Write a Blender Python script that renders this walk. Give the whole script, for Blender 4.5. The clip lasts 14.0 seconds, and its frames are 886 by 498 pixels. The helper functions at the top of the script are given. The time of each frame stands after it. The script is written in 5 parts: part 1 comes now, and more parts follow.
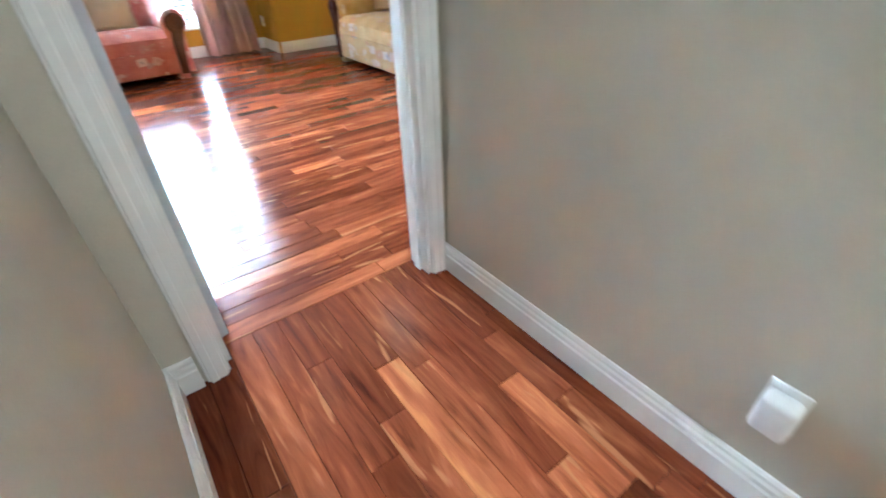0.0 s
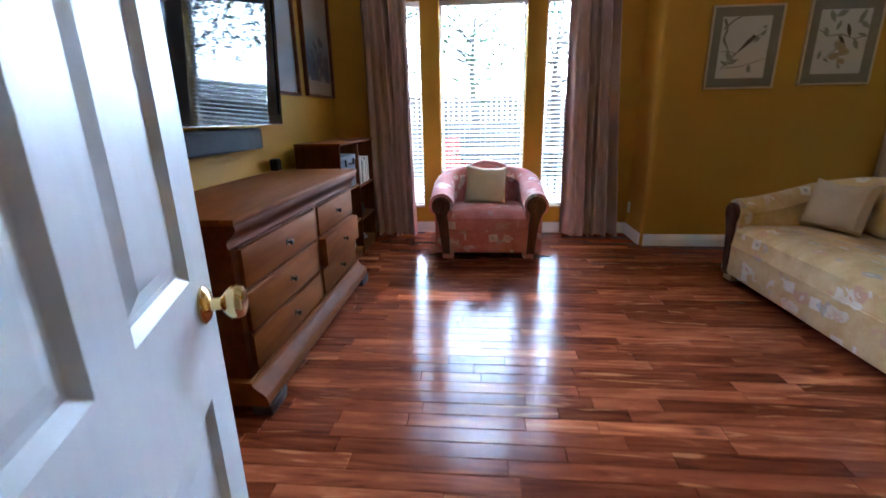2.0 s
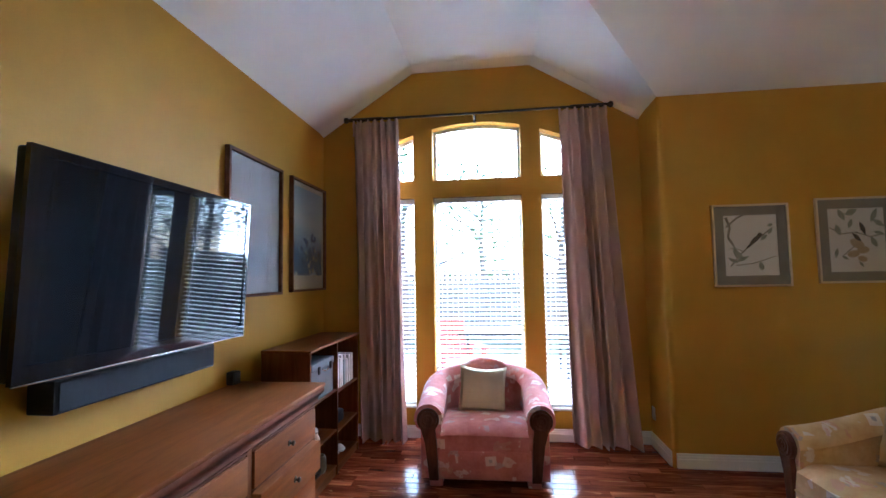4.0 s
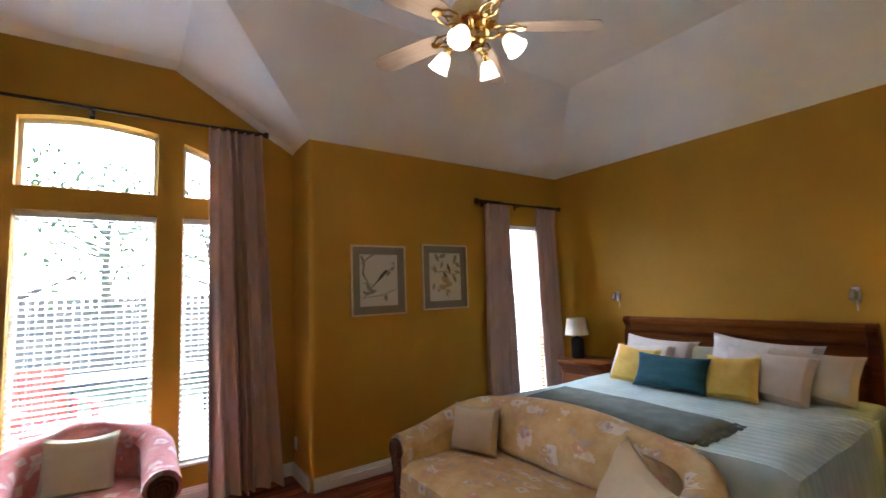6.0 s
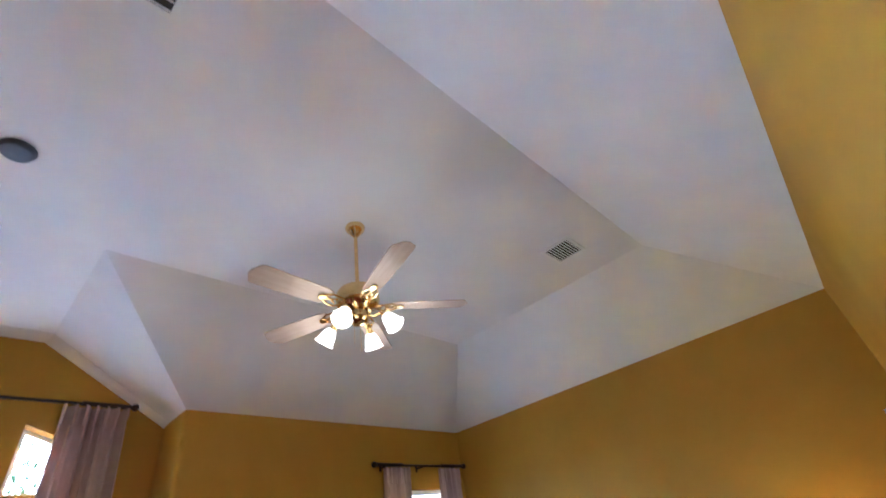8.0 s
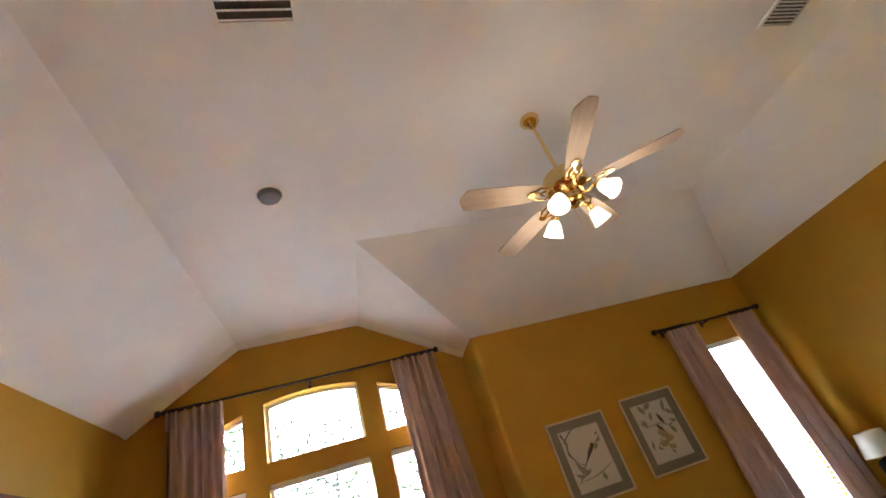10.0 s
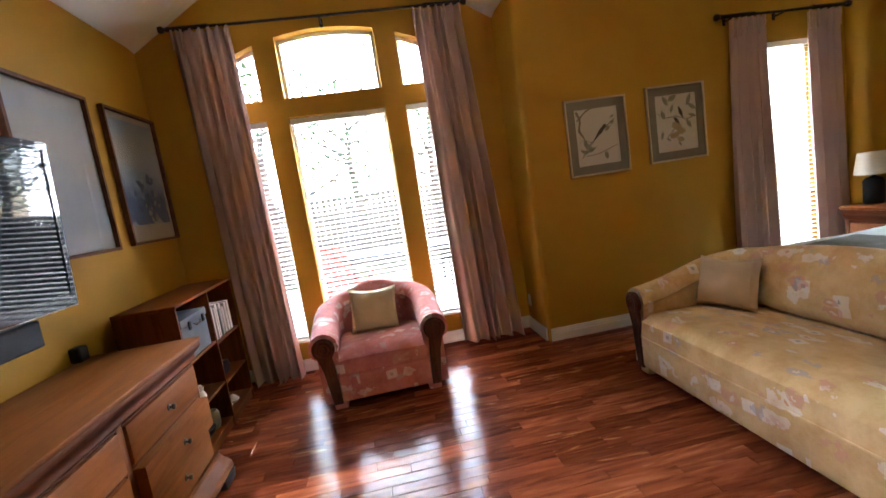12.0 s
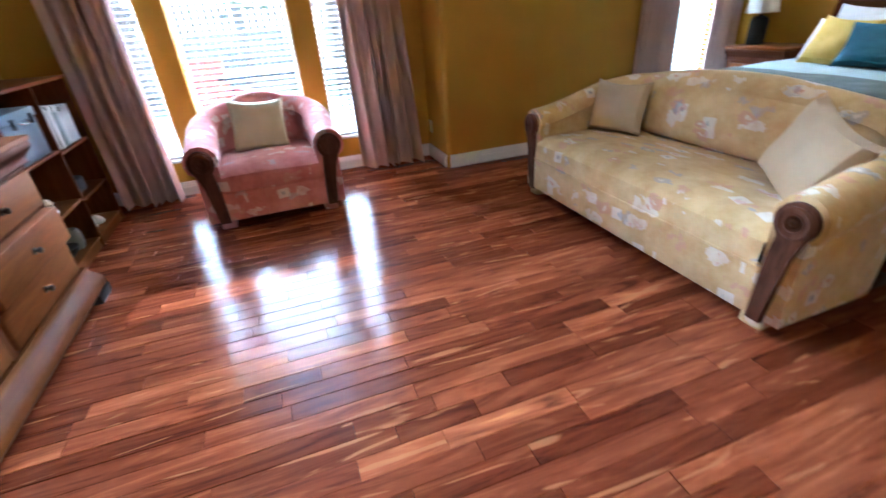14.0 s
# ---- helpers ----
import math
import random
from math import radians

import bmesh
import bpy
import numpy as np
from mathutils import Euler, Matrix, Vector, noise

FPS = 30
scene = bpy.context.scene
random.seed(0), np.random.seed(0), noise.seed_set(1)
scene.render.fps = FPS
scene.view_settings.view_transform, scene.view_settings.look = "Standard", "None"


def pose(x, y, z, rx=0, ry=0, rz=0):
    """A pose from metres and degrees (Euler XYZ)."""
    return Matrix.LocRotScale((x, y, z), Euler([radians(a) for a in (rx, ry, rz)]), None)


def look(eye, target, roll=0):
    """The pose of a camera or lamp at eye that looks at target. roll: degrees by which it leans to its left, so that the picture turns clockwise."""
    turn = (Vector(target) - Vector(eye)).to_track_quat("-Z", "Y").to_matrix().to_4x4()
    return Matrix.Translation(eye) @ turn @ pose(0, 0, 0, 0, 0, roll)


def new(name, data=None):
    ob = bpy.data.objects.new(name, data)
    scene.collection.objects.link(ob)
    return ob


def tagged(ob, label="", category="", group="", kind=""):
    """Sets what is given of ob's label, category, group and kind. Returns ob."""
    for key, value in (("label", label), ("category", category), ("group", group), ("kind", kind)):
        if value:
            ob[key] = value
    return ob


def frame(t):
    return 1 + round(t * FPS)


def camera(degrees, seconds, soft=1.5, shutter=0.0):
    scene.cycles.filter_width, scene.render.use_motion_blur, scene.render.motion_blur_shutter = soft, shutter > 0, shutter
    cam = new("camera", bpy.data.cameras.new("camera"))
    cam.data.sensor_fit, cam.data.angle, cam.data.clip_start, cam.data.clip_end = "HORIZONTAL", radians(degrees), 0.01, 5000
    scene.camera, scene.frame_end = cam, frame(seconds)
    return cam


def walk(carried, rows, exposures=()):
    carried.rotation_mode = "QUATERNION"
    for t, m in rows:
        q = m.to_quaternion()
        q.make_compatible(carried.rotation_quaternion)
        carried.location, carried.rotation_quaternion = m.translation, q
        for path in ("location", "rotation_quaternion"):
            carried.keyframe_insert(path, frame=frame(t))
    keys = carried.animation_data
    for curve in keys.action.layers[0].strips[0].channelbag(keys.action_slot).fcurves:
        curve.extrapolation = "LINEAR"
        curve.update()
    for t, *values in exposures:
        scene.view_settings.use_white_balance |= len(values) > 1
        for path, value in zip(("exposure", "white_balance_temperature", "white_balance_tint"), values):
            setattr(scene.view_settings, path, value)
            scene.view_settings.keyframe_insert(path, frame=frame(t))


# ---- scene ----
cam = camera(90.2, 14.0, shutter=0.2)
PATH = [
    (0, (0.425, 1.62, 1.066), (1.38, 2.945, -0.09), -2.1),
    (0.5, (0.591, 1.855, 1.095), (0.957, 3.562, 0.119), 1.3),
    (1, (0.732, 2.211, 1.162), (0.838, 4.02, 0.315), -1.7),
    (1.5, (0.70, 2.54, 1.191), (0.769, 4.402, 0.463), 0.6),
    (2, (0.675, 2.896, 1.247), (0.503, 4.804, 0.674), -1.0),
    (2.2, (0.691, 2.988, 1.285), (0.459, 4.919, 0.819), -1.6),
    (4.3, (0.886, 3.394, 1.565), (0.639, 5.371, 1.735), -0.9),
    (4.5, (0.894, 3.397, 1.564), (0.833, 5.388, 1.75), -1.3),
    (5, (0.968, 3.412, 1.61), (1.353, 5.367, 1.785), -2.1),
    (5.5, (0.973, 3.413, 1.653), (1.77, 5.24, 1.819), -2.4),
    (6, (0.997, 3.389, 1.659), (2.132, 5.025, 1.843), -2.0),
    (6.5, (1.125, 3.305, 1.605), (2.492, 4.736, 1.891), -2.7),
    (7, (1.129, 3.244, 1.622), (2.604, 4.487, 2.148), -3.6),
    (7.5, (1.06, 3.218, 1.703), (2.478, 4.333, 2.566), -4.6),
    (8, (1.009, 3.178, 1.717), (2.268, 4.226, 2.865), -10.1),
    (8.2, (0.992, 3.161, 1.723), (2.167, 4.222, 2.945), -13.3),
    (10.5, (0.997, 3.319, 1.632), (1.394, 5.109, 2.43), -16.4),
    (11, (0.928, 3.372, 1.641), (1.272, 5.305, 2.022), -12.4),
    (11.5, (0.918, 3.433, 1.564), (1.21, 5.411, 1.604), -10.1),
    (12, (0.874, 3.48, 1.509), (1.14, 5.445, 1.249), -8.7),
    (12.5, (0.851, 3.506, 1.45), (1.068, 5.44, 0.992), -6.5),
    (13, (0.84, 3.519, 1.395), (0.941, 5.428, 0.806), -4.2),
    (13.5, (0.834, 3.525, 1.335), (0.939, 5.377, 0.588), -3.3),
    (14, (0.876, 3.517, 1.279), (1.437, 5.187, 0.331), -4.0),
]
EXPOSURES = [
    (0.0, 5.07, 4850, 0),
    (0.5, 4.48, 4800, 3),
    (1.0, 3.95, 4800, 4),
    (1.5, 3.84, 4550, 5),
    (2.0, 3.48, 4900, 8),
    (4.5, 3.85, 4800, 13),
    (5.0, 3.80, 4950, 14),
    (6.0, 3.65, 5500, 14),
    (7.0, 4.15, 5600, 24),
    (7.5, 4.20, 5000, 17),
    (8.0, 4.10, 4650, 12),
    (10.5, 3.86, 6300, 13),
    (11.5, 3.60, 6450, 16),
    (12.0, 3.72, 6100, 16),
    (12.5, 4.12, 5650, 15),
    (13.0, 4.12, 5200, 10),
    (14.0, 4.32, 4750, 7),
]
walk(cam, [(t, look(eye, target, roll)) for t, eye, target, roll in PATH], EXPOSURES)

# ---- world and light ----
world = bpy.data.worlds.new("world")
scene.world = world
world.use_nodes = True
_wn = world.node_tree.nodes
_sky = _wn.new("ShaderNodeTexSky")
_sky.sky_type = 'NISHITA'
_sky.sun_disc = False
_sky.sun_elevation = radians(52)
_sky.sun_rotation = radians(20)
_wn["Background"].inputs[1].default_value = 0.15
world.node_tree.links.new(_sky.outputs[0], _wn["Background"].inputs[0])

sun = new("sun", bpy.data.lights.new("sun", 'SUN'))
sun.data.energy = 0.3
sun.data.angle = radians(0.6)
sun.data.color = (1.0, 0.95, 0.87)
sun.matrix_world = look((3.0, 20.0, 21.5), (0.5, 5.0, 0.0))


def lamp(name, place, watts, colour, radius):
    ob = new(name, bpy.data.lights.new(name, 'POINT'))
    ob.data.energy, ob.data.color, ob.data.shadow_soft_size = watts, colour, radius
    ob.location = place
    return ob


# ---- materials ----
def material(name):
    m = bpy.data.materials.new(name)
    m.use_nodes = True
    n = m.node_tree.nodes
    return m, n, m.node_tree.links, n["Principled BSDF"]


def add(n, kind, **settings):
    node = n.new(kind)
    for key, value in settings.items():
        node.inputs[key.replace("_", " ")].default_value = value
    return node


def coords(n, links, scale=(1, 1, 1), kind="Object", shift=None):
    tc = n.new("ShaderNodeTexCoord")
    mp = n.new("ShaderNodeMapping")
    mp.inputs["Scale"].default_value = scale
    links.new(tc.outputs[kind], mp.inputs["Vector"])
    if shift:
        links.new(shift, mp.inputs["Location"])
    return mp.outputs["Vector"]


def ramp(n, links, fac, stops):
    r = n.new("ShaderNodeValToRGB")
    e = r.color_ramp.elements
    while len(e) < len(stops):
        e.new(0.5)
    for el, (pos, col) in zip(e, stops):
        el.position, el.color = pos, (*col, 1)
    links.new(fac, r.inputs[0])
    return r.outputs[0]


def mix(n, links, kind, fac, a, b):
    m = n.new("ShaderNodeMix")
    m.data_type, m.blend_type = 'RGBA', kind
    for sock, val in ((m.inputs[0], fac), (m.inputs[6], a), (m.inputs[7], b)):
        if isinstance(val, bpy.types.NodeSocket):
            links.new(val, sock)
        else:
            sock.default_value = (*val, 1) if isinstance(val, tuple) else val
    return m.outputs[2]


def bump(n, links, bsdf, height, strength, distance=0.01):
    b = n.new("ShaderNodeBump")
    b.inputs["Strength"].default_value, b.inputs["Distance"].default_value = strength, distance
    links.new(height, b.inputs["Height"])
    links.new(b.outputs[0], bsdf.inputs["Normal"])


def noisy(name, dark, light, rough=0.6, scale=6.0, fine=80.0, relief=0.1, metal=0.0, stretch=(1, 1, 1), spec=0.5, distance=0.004):
    """A surface of two colours, with a coarse mottle, a fine grain and a fine relief."""
    m, n, links, b = material(name)
    v = coords(n, links, stretch)
    big = add(n, "ShaderNodeTexNoise", Scale=scale, Detail=4.0, Roughness=0.6)
    small = add(n, "ShaderNodeTexNoise", Scale=fine, Detail=3.0, Roughness=0.6)
    links.new(v, big.inputs["Vector"]), links.new(v, small.inputs["Vector"])
    fac = n.new("ShaderNodeMath")
    fac.operation = 'MULTIPLY_ADD'
    links.new(small.outputs[0], fac.inputs[0])
    fac.inputs[1].default_value = 0.35
    links.new(big.outputs[0], fac.inputs[2])
    links.new(ramp(n, links, fac.outputs[0], [(0.45, dark), (0.9, light)]), b.inputs["Base Color"])
    b.inputs["Roughness"].default_value, b.inputs["Metallic"].default_value = rough, metal
    b.inputs["Specular IOR Level"].default_value = spec
    if relief:
        bump(n, links, b, small.outputs[0], relief, distance)
    return m


def wood(name, dark, light, rough=0.35, along=(1.0, 12.0, 12.0), scale=3.0):
    """Grain drawn out along one axis."""
    m, n, links, b = material(name)
    v = coords(n, links, along)
    a = add(n, "ShaderNodeTexNoise", Scale=scale, Detail=6.0, Roughness=0.62, Distortion=0.9)
    f = add(n, "ShaderNodeTexNoise", Scale=scale * 7, Detail=4.0, Roughness=0.6)
    links.new(v, a.inputs["Vector"]), links.new(v, f.inputs["Vector"])
    g = n.new("ShaderNodeMath")
    g.operation = 'MULTIPLY_ADD'
    links.new(f.outputs[0], g.inputs[0])
    g.inputs[1].default_value = 0.3
    links.new(a.outputs[0], g.inputs[2])
    links.new(ramp(n, links, g.outputs[0], [(0.42, dark), (0.86, light)]), b.inputs["Base Color"])
    b.inputs["Roughness"].default_value = rough
    b.inputs["Specular IOR Level"].default_value = 0.055
    bump(n, links, b, g.outputs[0], 0.06, 0.003)
    return m


def plank_wood(name, per):
    """Reddish hardwood boards: each its own tone, drawn-out dark figure and pale wandering sapwood streaks."""
    m, n, links, b = material(name)
    if per == "object":
        rnd = n.new("ShaderNodeObjectInfo").outputs["Random"]
    else:
        rnd = n.new("ShaderNodeNewGeometry").outputs["Random Per Island"]
    k = n.new("ShaderNodeMath")
    k.operation = 'MULTIPLY'
    k.inputs[1].default_value = 61.0
    links.new(rnd, k.inputs[0])
    v = coords(n, links, (1.0, 8.0, 8.0), shift=k.outputs[0])
    figure = add(n, "ShaderNodeTexNoise", Scale=1.9, Detail=3.0, Roughness=0.55, Distortion=1.6)
    grain = add(n, "ShaderNodeTexNoise", Scale=15.0, Detail=4.0, Roughness=0.6)
    sap = add(n, "ShaderNodeTexNoise", Scale=1.25, Detail=2.0, Roughness=0.45, Distortion=2.4)
    for q in (figure, grain, sap):
        links.new(v, q.inputs["Vector"])
    g = n.new("ShaderNodeMath")
    g.operation = 'MULTIPLY_ADD'
    links.new(grain.outputs[0], g.inputs[0])
    g.inputs[1].default_value = 0.16
    links.new(figure.outputs[0], g.inputs[2])
    col = ramp(n, links, g.outputs[0], [(0.34, (0.080, 0.018, 0.009)), (0.50, (0.175, 0.040, 0.016)), (0.66, (0.235, 0.060, 0.023)), (0.82, (0.34, 0.104, 0.038))])
    tone = ramp(n, links, rnd, [(0.0, (0.55, 0.50, 0.50)), (0.3, (0.80, 0.76, 0.76)), (0.7, (1.05, 1.05, 1.05)), (0.88, (1.35, 1.45, 1.4)), (1.0, (1.9, 2.3, 2.1))])
    col = mix(n, links, 'MULTIPLY', 1.0, col, tone)
    pale = ramp(n, links, sap.outputs[0], [(0.0, (0, 0, 0)), (0.645, (0, 0, 0)), (0.70, (0.65, 0.65, 0.65)), (1.0, (0.9, 0.9, 0.9))])
    col = mix(n, links, 'MIX', pale, col, (0.46, 0.185, 0.07))
    links.new(col, b.inputs["Base Color"])
    b.inputs["Roughness"].default_value = 0.17
    b.inputs["Specular IOR Level"].default_value = 0.11
    bump(n, links, b, g.outputs[0], 0.05, 0.003)
    return m


def plain(name, colour, rough=0.5, metal=0.0, spec=0.5):
    m, n, links, b = material(name)
    b.inputs["Base Color"].default_value = (*colour, 1)
    b.inputs["Roughness"].default_value, b.inputs["Metallic"].default_value = rough, metal
    b.inputs["Specular IOR Level"].default_value = spec
    return m


def glowing(name, colour, power):
    m, n, links, b = material(name)
    b.inputs["Base Color"].default_value = (0.8, 0.78, 0.72, 1)
    b.inputs["Emission Color"].default_value = (*colour, 1)
    b.inputs["Emission Strength"].default_value = power
    return m


def upholstery(name, ground_a, ground_b, motif_a, motif_b, motif_c):
    """Printed cloth: a washed ground with scattered small panels and leaf shapes."""
    m, n, links, b = material(name)
    v = coords(n, links)
    wash = add(n, "ShaderNodeTexNoise", Scale=7.0, Detail=5.0, Roughness=0.65)
    links.new(v, wash.inputs["Vector"])
    col = ramp(n, links, wash.outputs[0], [(0.35, ground_a), (0.65, ground_b)])
    brush = add(n, "ShaderNodeTexNoise", Scale=11.0, Detail=4.0, Roughness=0.6)
    links.new(v, brush.inputs["Vector"])
    bent = n.new("ShaderNodeVectorMath")
    bent.operation = 'MULTIPLY_ADD'
    links.new(brush.outputs["Color"], bent.inputs[0])
    bent.inputs[1].default_value = (0.13, 0.13, 0.13)
    links.new(v, bent.inputs[2])
    for scale, kind, lo, tint, core, amount, salt, flat in ((4.6, 'CHEBYCHEV', 0.23, motif_a, motif_c, 0.9, 0.0, 1.25), (2.6, 'EUCLIDEAN', 0.30, motif_a, motif_b, 0.75, 3.7, 3.6), (3.0, 'EUCLIDEAN', 0.27, motif_b, motif_a, 0.6, 8.1, 3.0), (3.1, 'MANHATTAN', 0.34, motif_c, motif_a, 0.6, 5.2, 2.6)):
        mp = n.new("ShaderNodeMapping")
        mp.inputs["Location"].default_value = (salt, salt * 0.7, salt * 1.3)
        mp.inputs["Rotation"].default_value = (0.15 * salt, 0.1 + 0.2 * salt, 0.4 + salt)
        mp.inputs["Scale"].default_value = (1.0, flat, 1.0 + (flat - 1.0) * 0.45)
        links.new(v if kind == 'CHEBYCHEV' else bent.outputs[0], mp.inputs["Vector"])
        vo = add(n, "ShaderNodeTexVoronoi", Scale=scale * 1.3, Randomness=0.8)
        vo.distance = kind
        links.new(mp.outputs[0], vo.inputs["Vector"])
        inside = ramp(n, links, vo.outputs["Distance"], [(0.0, (1, 1, 1)), (lo * 0.96, (1, 1, 1)), (lo, (0, 0, 0)), (1.0, (0, 0, 0))])
        shade = ramp(n, links, vo.outputs["Distance"], [(0.0, core), (lo * 0.30, core), (lo * 0.38, tint), (lo, tint)])
        pick = n.new("ShaderNodeSeparateColor")
        links.new(vo.outputs["Color"], pick.inputs[0])
        some = n.new("ShaderNodeMath")
        some.operation = 'GREATER_THAN'
        some.inputs[1].default_value = 0.35
        links.new(pick.outputs[0], some.inputs[0])
        f = n.new("ShaderNodeMath")
        f.operation = 'MULTIPLY'
        links.new(inside, f.inputs[0]), links.new(some.outputs[0], f.inputs[1])
        worn = n.new("ShaderNodeMath")
        worn.operation = 'MULTIPLY'
        links.new(wash.outputs[0], worn.inputs[0])
        worn.inputs[1].default_value = amount * 1.55
        g = n.new("ShaderNodeMath")
        g.operation = 'MULTIPLY'
        g.use_clamp = True
        links.new(f.outputs[0], g.inputs[0]), links.new(worn.outputs[0], g.inputs[1])
        col = mix(n, links, 'MIX', g.outputs[0], col, shade)
    weave = add(n, "ShaderNodeTexNoise", Scale=260.0, Detail=2.0)
    links.new(v, weave.inputs["Vector"])
    links.new(col, b.inputs["Base Color"])
    b.inputs["Roughness"].default_value = 0.85
    b.inputs["Sheen Weight"].default_value = 0.15
    bump(n, links, b, weave.outputs[0], 0.25, 0.002)
    return m


MUSTARD = noisy("mustard_paint", (0.41, 0.212, 0.010), (0.465, 0.246, 0.0145), 0.65, 2.0, 160.0, 0.12, spec=0.3)
BEIGE = noisy("beige_paint", (0.50, 0.46, 0.365), (0.56, 0.515, 0.42), 0.6, 2.0, 160.0, 0.12)
CEILING = noisy("ceiling_paint", (0.72, 0.71, 0.71), (0.78, 0.77, 0.77), 0.8, 2.0, 120.0, 0.2)
TRIM = noisy("trim_paint", (0.76, 0.75, 0.72), (0.82, 0.81, 0.78), 0.35, 3.0, 60.0, 0.03)
DOORPAINT = noisy("door_paint", (0.49, 0.51, 0.54), (0.55, 0.57, 0.60), 0.35, 3.0, 60.0, 0.05, stretch=(8, 8, 1))
PLANK = plank_wood("plank_wood", "object")
PLANKS = plank_wood("planks_wood", "island")
CHERRY = wood("cherry_wood", (0.105, 0.030, 0.006), (0.185, 0.058, 0.011), 0.5, (9.0, 1.0, 9.0), 2.0)
CHERRY_DARK = wood("dark_cherry_wood", (0.062, 0.016, 0.005), (0.112, 0.032, 0.009), 0.5, (9.0, 1.0, 9.0), 2.0)
CHERRY_TALL = wood("upright_cherry_wood", (0.085, 0.027, 0.008), (0.15, 0.052, 0.016), 0.5, (9.0, 9.0, 1.0), 2.0)
WALNUT = wood("walnut_wood", (0.055, 0.022, 0.014), (0.13, 0.055, 0.032), 0.35, (6.0, 6.0, 1.0), 3.0)
# dark wood of the lamp base; also the painted shade on furniture feet
DARKWOOD_SHADE = noisy("dark_wood_and_foot_shade", (0.012, 0.009, 0.008), (0.03, 0.02, 0.015), 0.4, 5.0, 60.0, 0.05)
SUBFLOOR = plain("subfloor", (0.02, 0.012, 0.008), 0.9)
CURTAIN = noisy("curtain_cloth", (0.48, 0.325, 0.275), (0.62, 0.44, 0.38), 0.75, 3.0, 220.0, 0.2, stretch=(1, 1, 0.3))
_ct = CURTAIN.node_tree
_tr = _ct.nodes.new("ShaderNodeBsdfTranslucent")
_tr.inputs[0].default_value = (0.42, 0.31, 0.27, 1)
_mx = _ct.nodes.new("ShaderNodeMixShader")
_mx.inputs[0].default_value = 0.12
_ct.links.new(_ct.nodes["Principled BSDF"].outputs[0], _mx.inputs[1])
_ct.links.new(_tr.outputs[0], _mx.inputs[2])
_ct.links.new(_mx.outputs[0], _ct.nodes["Material Output"].inputs[0])
SOFA_CLOTH = upholstery("sofa_cloth", (0.52, 0.315, 0.115), (0.66, 0.475, 0.225), (0.74, 0.70, 0.63), (0.54, 0.23, 0.19), (0.27, 0.30, 0.36))
PINK_CLOTH = upholstery("pink_cloth", (0.45, 0.12, 0.095), (0.60, 0.215, 0.175), (0.72, 0.56, 0.47), (0.52, 0.30, 0.20), (0.40, 0.36, 0.34))
TAN_CLOTH = noisy("tan_cloth", (0.46, 0.34, 0.20), (0.54, 0.41, 0.26), 0.9, 4.0, 300.0, 0.3, distance=0.002)
CREAM_CLOTH = noisy("cream_cloth", (0.52, 0.45, 0.30), (0.60, 0.53, 0.38), 0.9, 4.0, 300.0, 0.3, distance=0.002)
BRASS = noisy("polished_brass", (0.75, 0.52, 0.20), (0.86, 0.64, 0.28), 0.16, 8.0, 50.0, 0.02, metal=1.0)
BRONZE = noisy("dark_bronze", (0.03, 0.022, 0.018), (0.06, 0.045, 0.035), 0.4, 8.0, 50.0, 0.05, metal=0.7)
STEEL = noisy("brushed_steel", (0.55, 0.54, 0.52), (0.66, 0.65, 0.63), 0.25, 8.0, 50.0, 0.02, metal=1.0)
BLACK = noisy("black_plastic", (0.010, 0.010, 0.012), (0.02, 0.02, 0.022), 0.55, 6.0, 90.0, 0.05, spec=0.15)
SCREEN = plain("screen_glass", (0.006, 0.008, 0.010), 0.03, 0.0, 0.32)
GREYPLASTIC = noisy("grey_plastic", (0.085, 0.095, 0.115), (0.125, 0.138, 0.16), 0.6, 6.0, 90.0, 0.05, spec=0.25)
WHITEPLASTIC = noisy("white_plastic", (0.72, 0.71, 0.68), (0.80, 0.79, 0.76), 0.4, 6.0, 90.0, 0.03)
BLIND = noisy("blind_slat", (0.74, 0.74, 0.72), (0.82, 0.82, 0.80), 0.45, 3.0, 40.0, 0.02)
MAT_GREY = noisy("picture_mount", (0.24, 0.205, 0.15), (0.29, 0.25, 0.185), 0.8, 6.0, 200.0, 0.05)
PAPER = noisy("print_paper", (0.70, 0.62, 0.50), (0.78, 0.70, 0.58), 0.8, 3.0, 200.0, 0.03)
GLASS, _n, _l, _b = material("clear_glass")
_b.inputs["Transmission Weight"].default_value = 1.0
_b.inputs["Roughness"].default_value = 0.0
_b.inputs["IOR"].default_value = 1.45
BULBGLASS = glowing("lit_glass_shade", (1.0, 0.82, 0.52), 0.22)


# ---- mesh helpers ----
def mesh_of(bm, name, mat, smooth=False):
    bmesh.ops.recalc_face_normals(bm, faces=bm.faces)
    me = bpy.data.meshes.new(name)
    bm.to_mesh(me)
    bm.free()
    for m in (mat if isinstance(mat, (list, tuple)) else [mat]):
        me.materials.append(m)
    if smooth:
        for p in me.polygons:
            p.use_smooth = True
        me.set_sharp_from_angle(angle=radians(38))
    return me


def part(name, bm, mat, parent=None, label="", smooth=True):
    ob = new(name, mesh_of(bm, name, mat, smooth))
    if parent:
        ob.parent = parent
    if label:
        ob["label"] = label
    return ob


def thing(name, label, category, m=None, group="", kind=""):
    ob = new(name)
    ob.empty_display_size = 0.1
    if m is not None:
        ob.matrix_world = m
    return tagged(ob, label, category, group, kind)


def structure(name, bm, mat, label="", category="", smooth=False):
    return tagged(part(name, bm, mat, smooth=smooth), label, category, kind="structure")


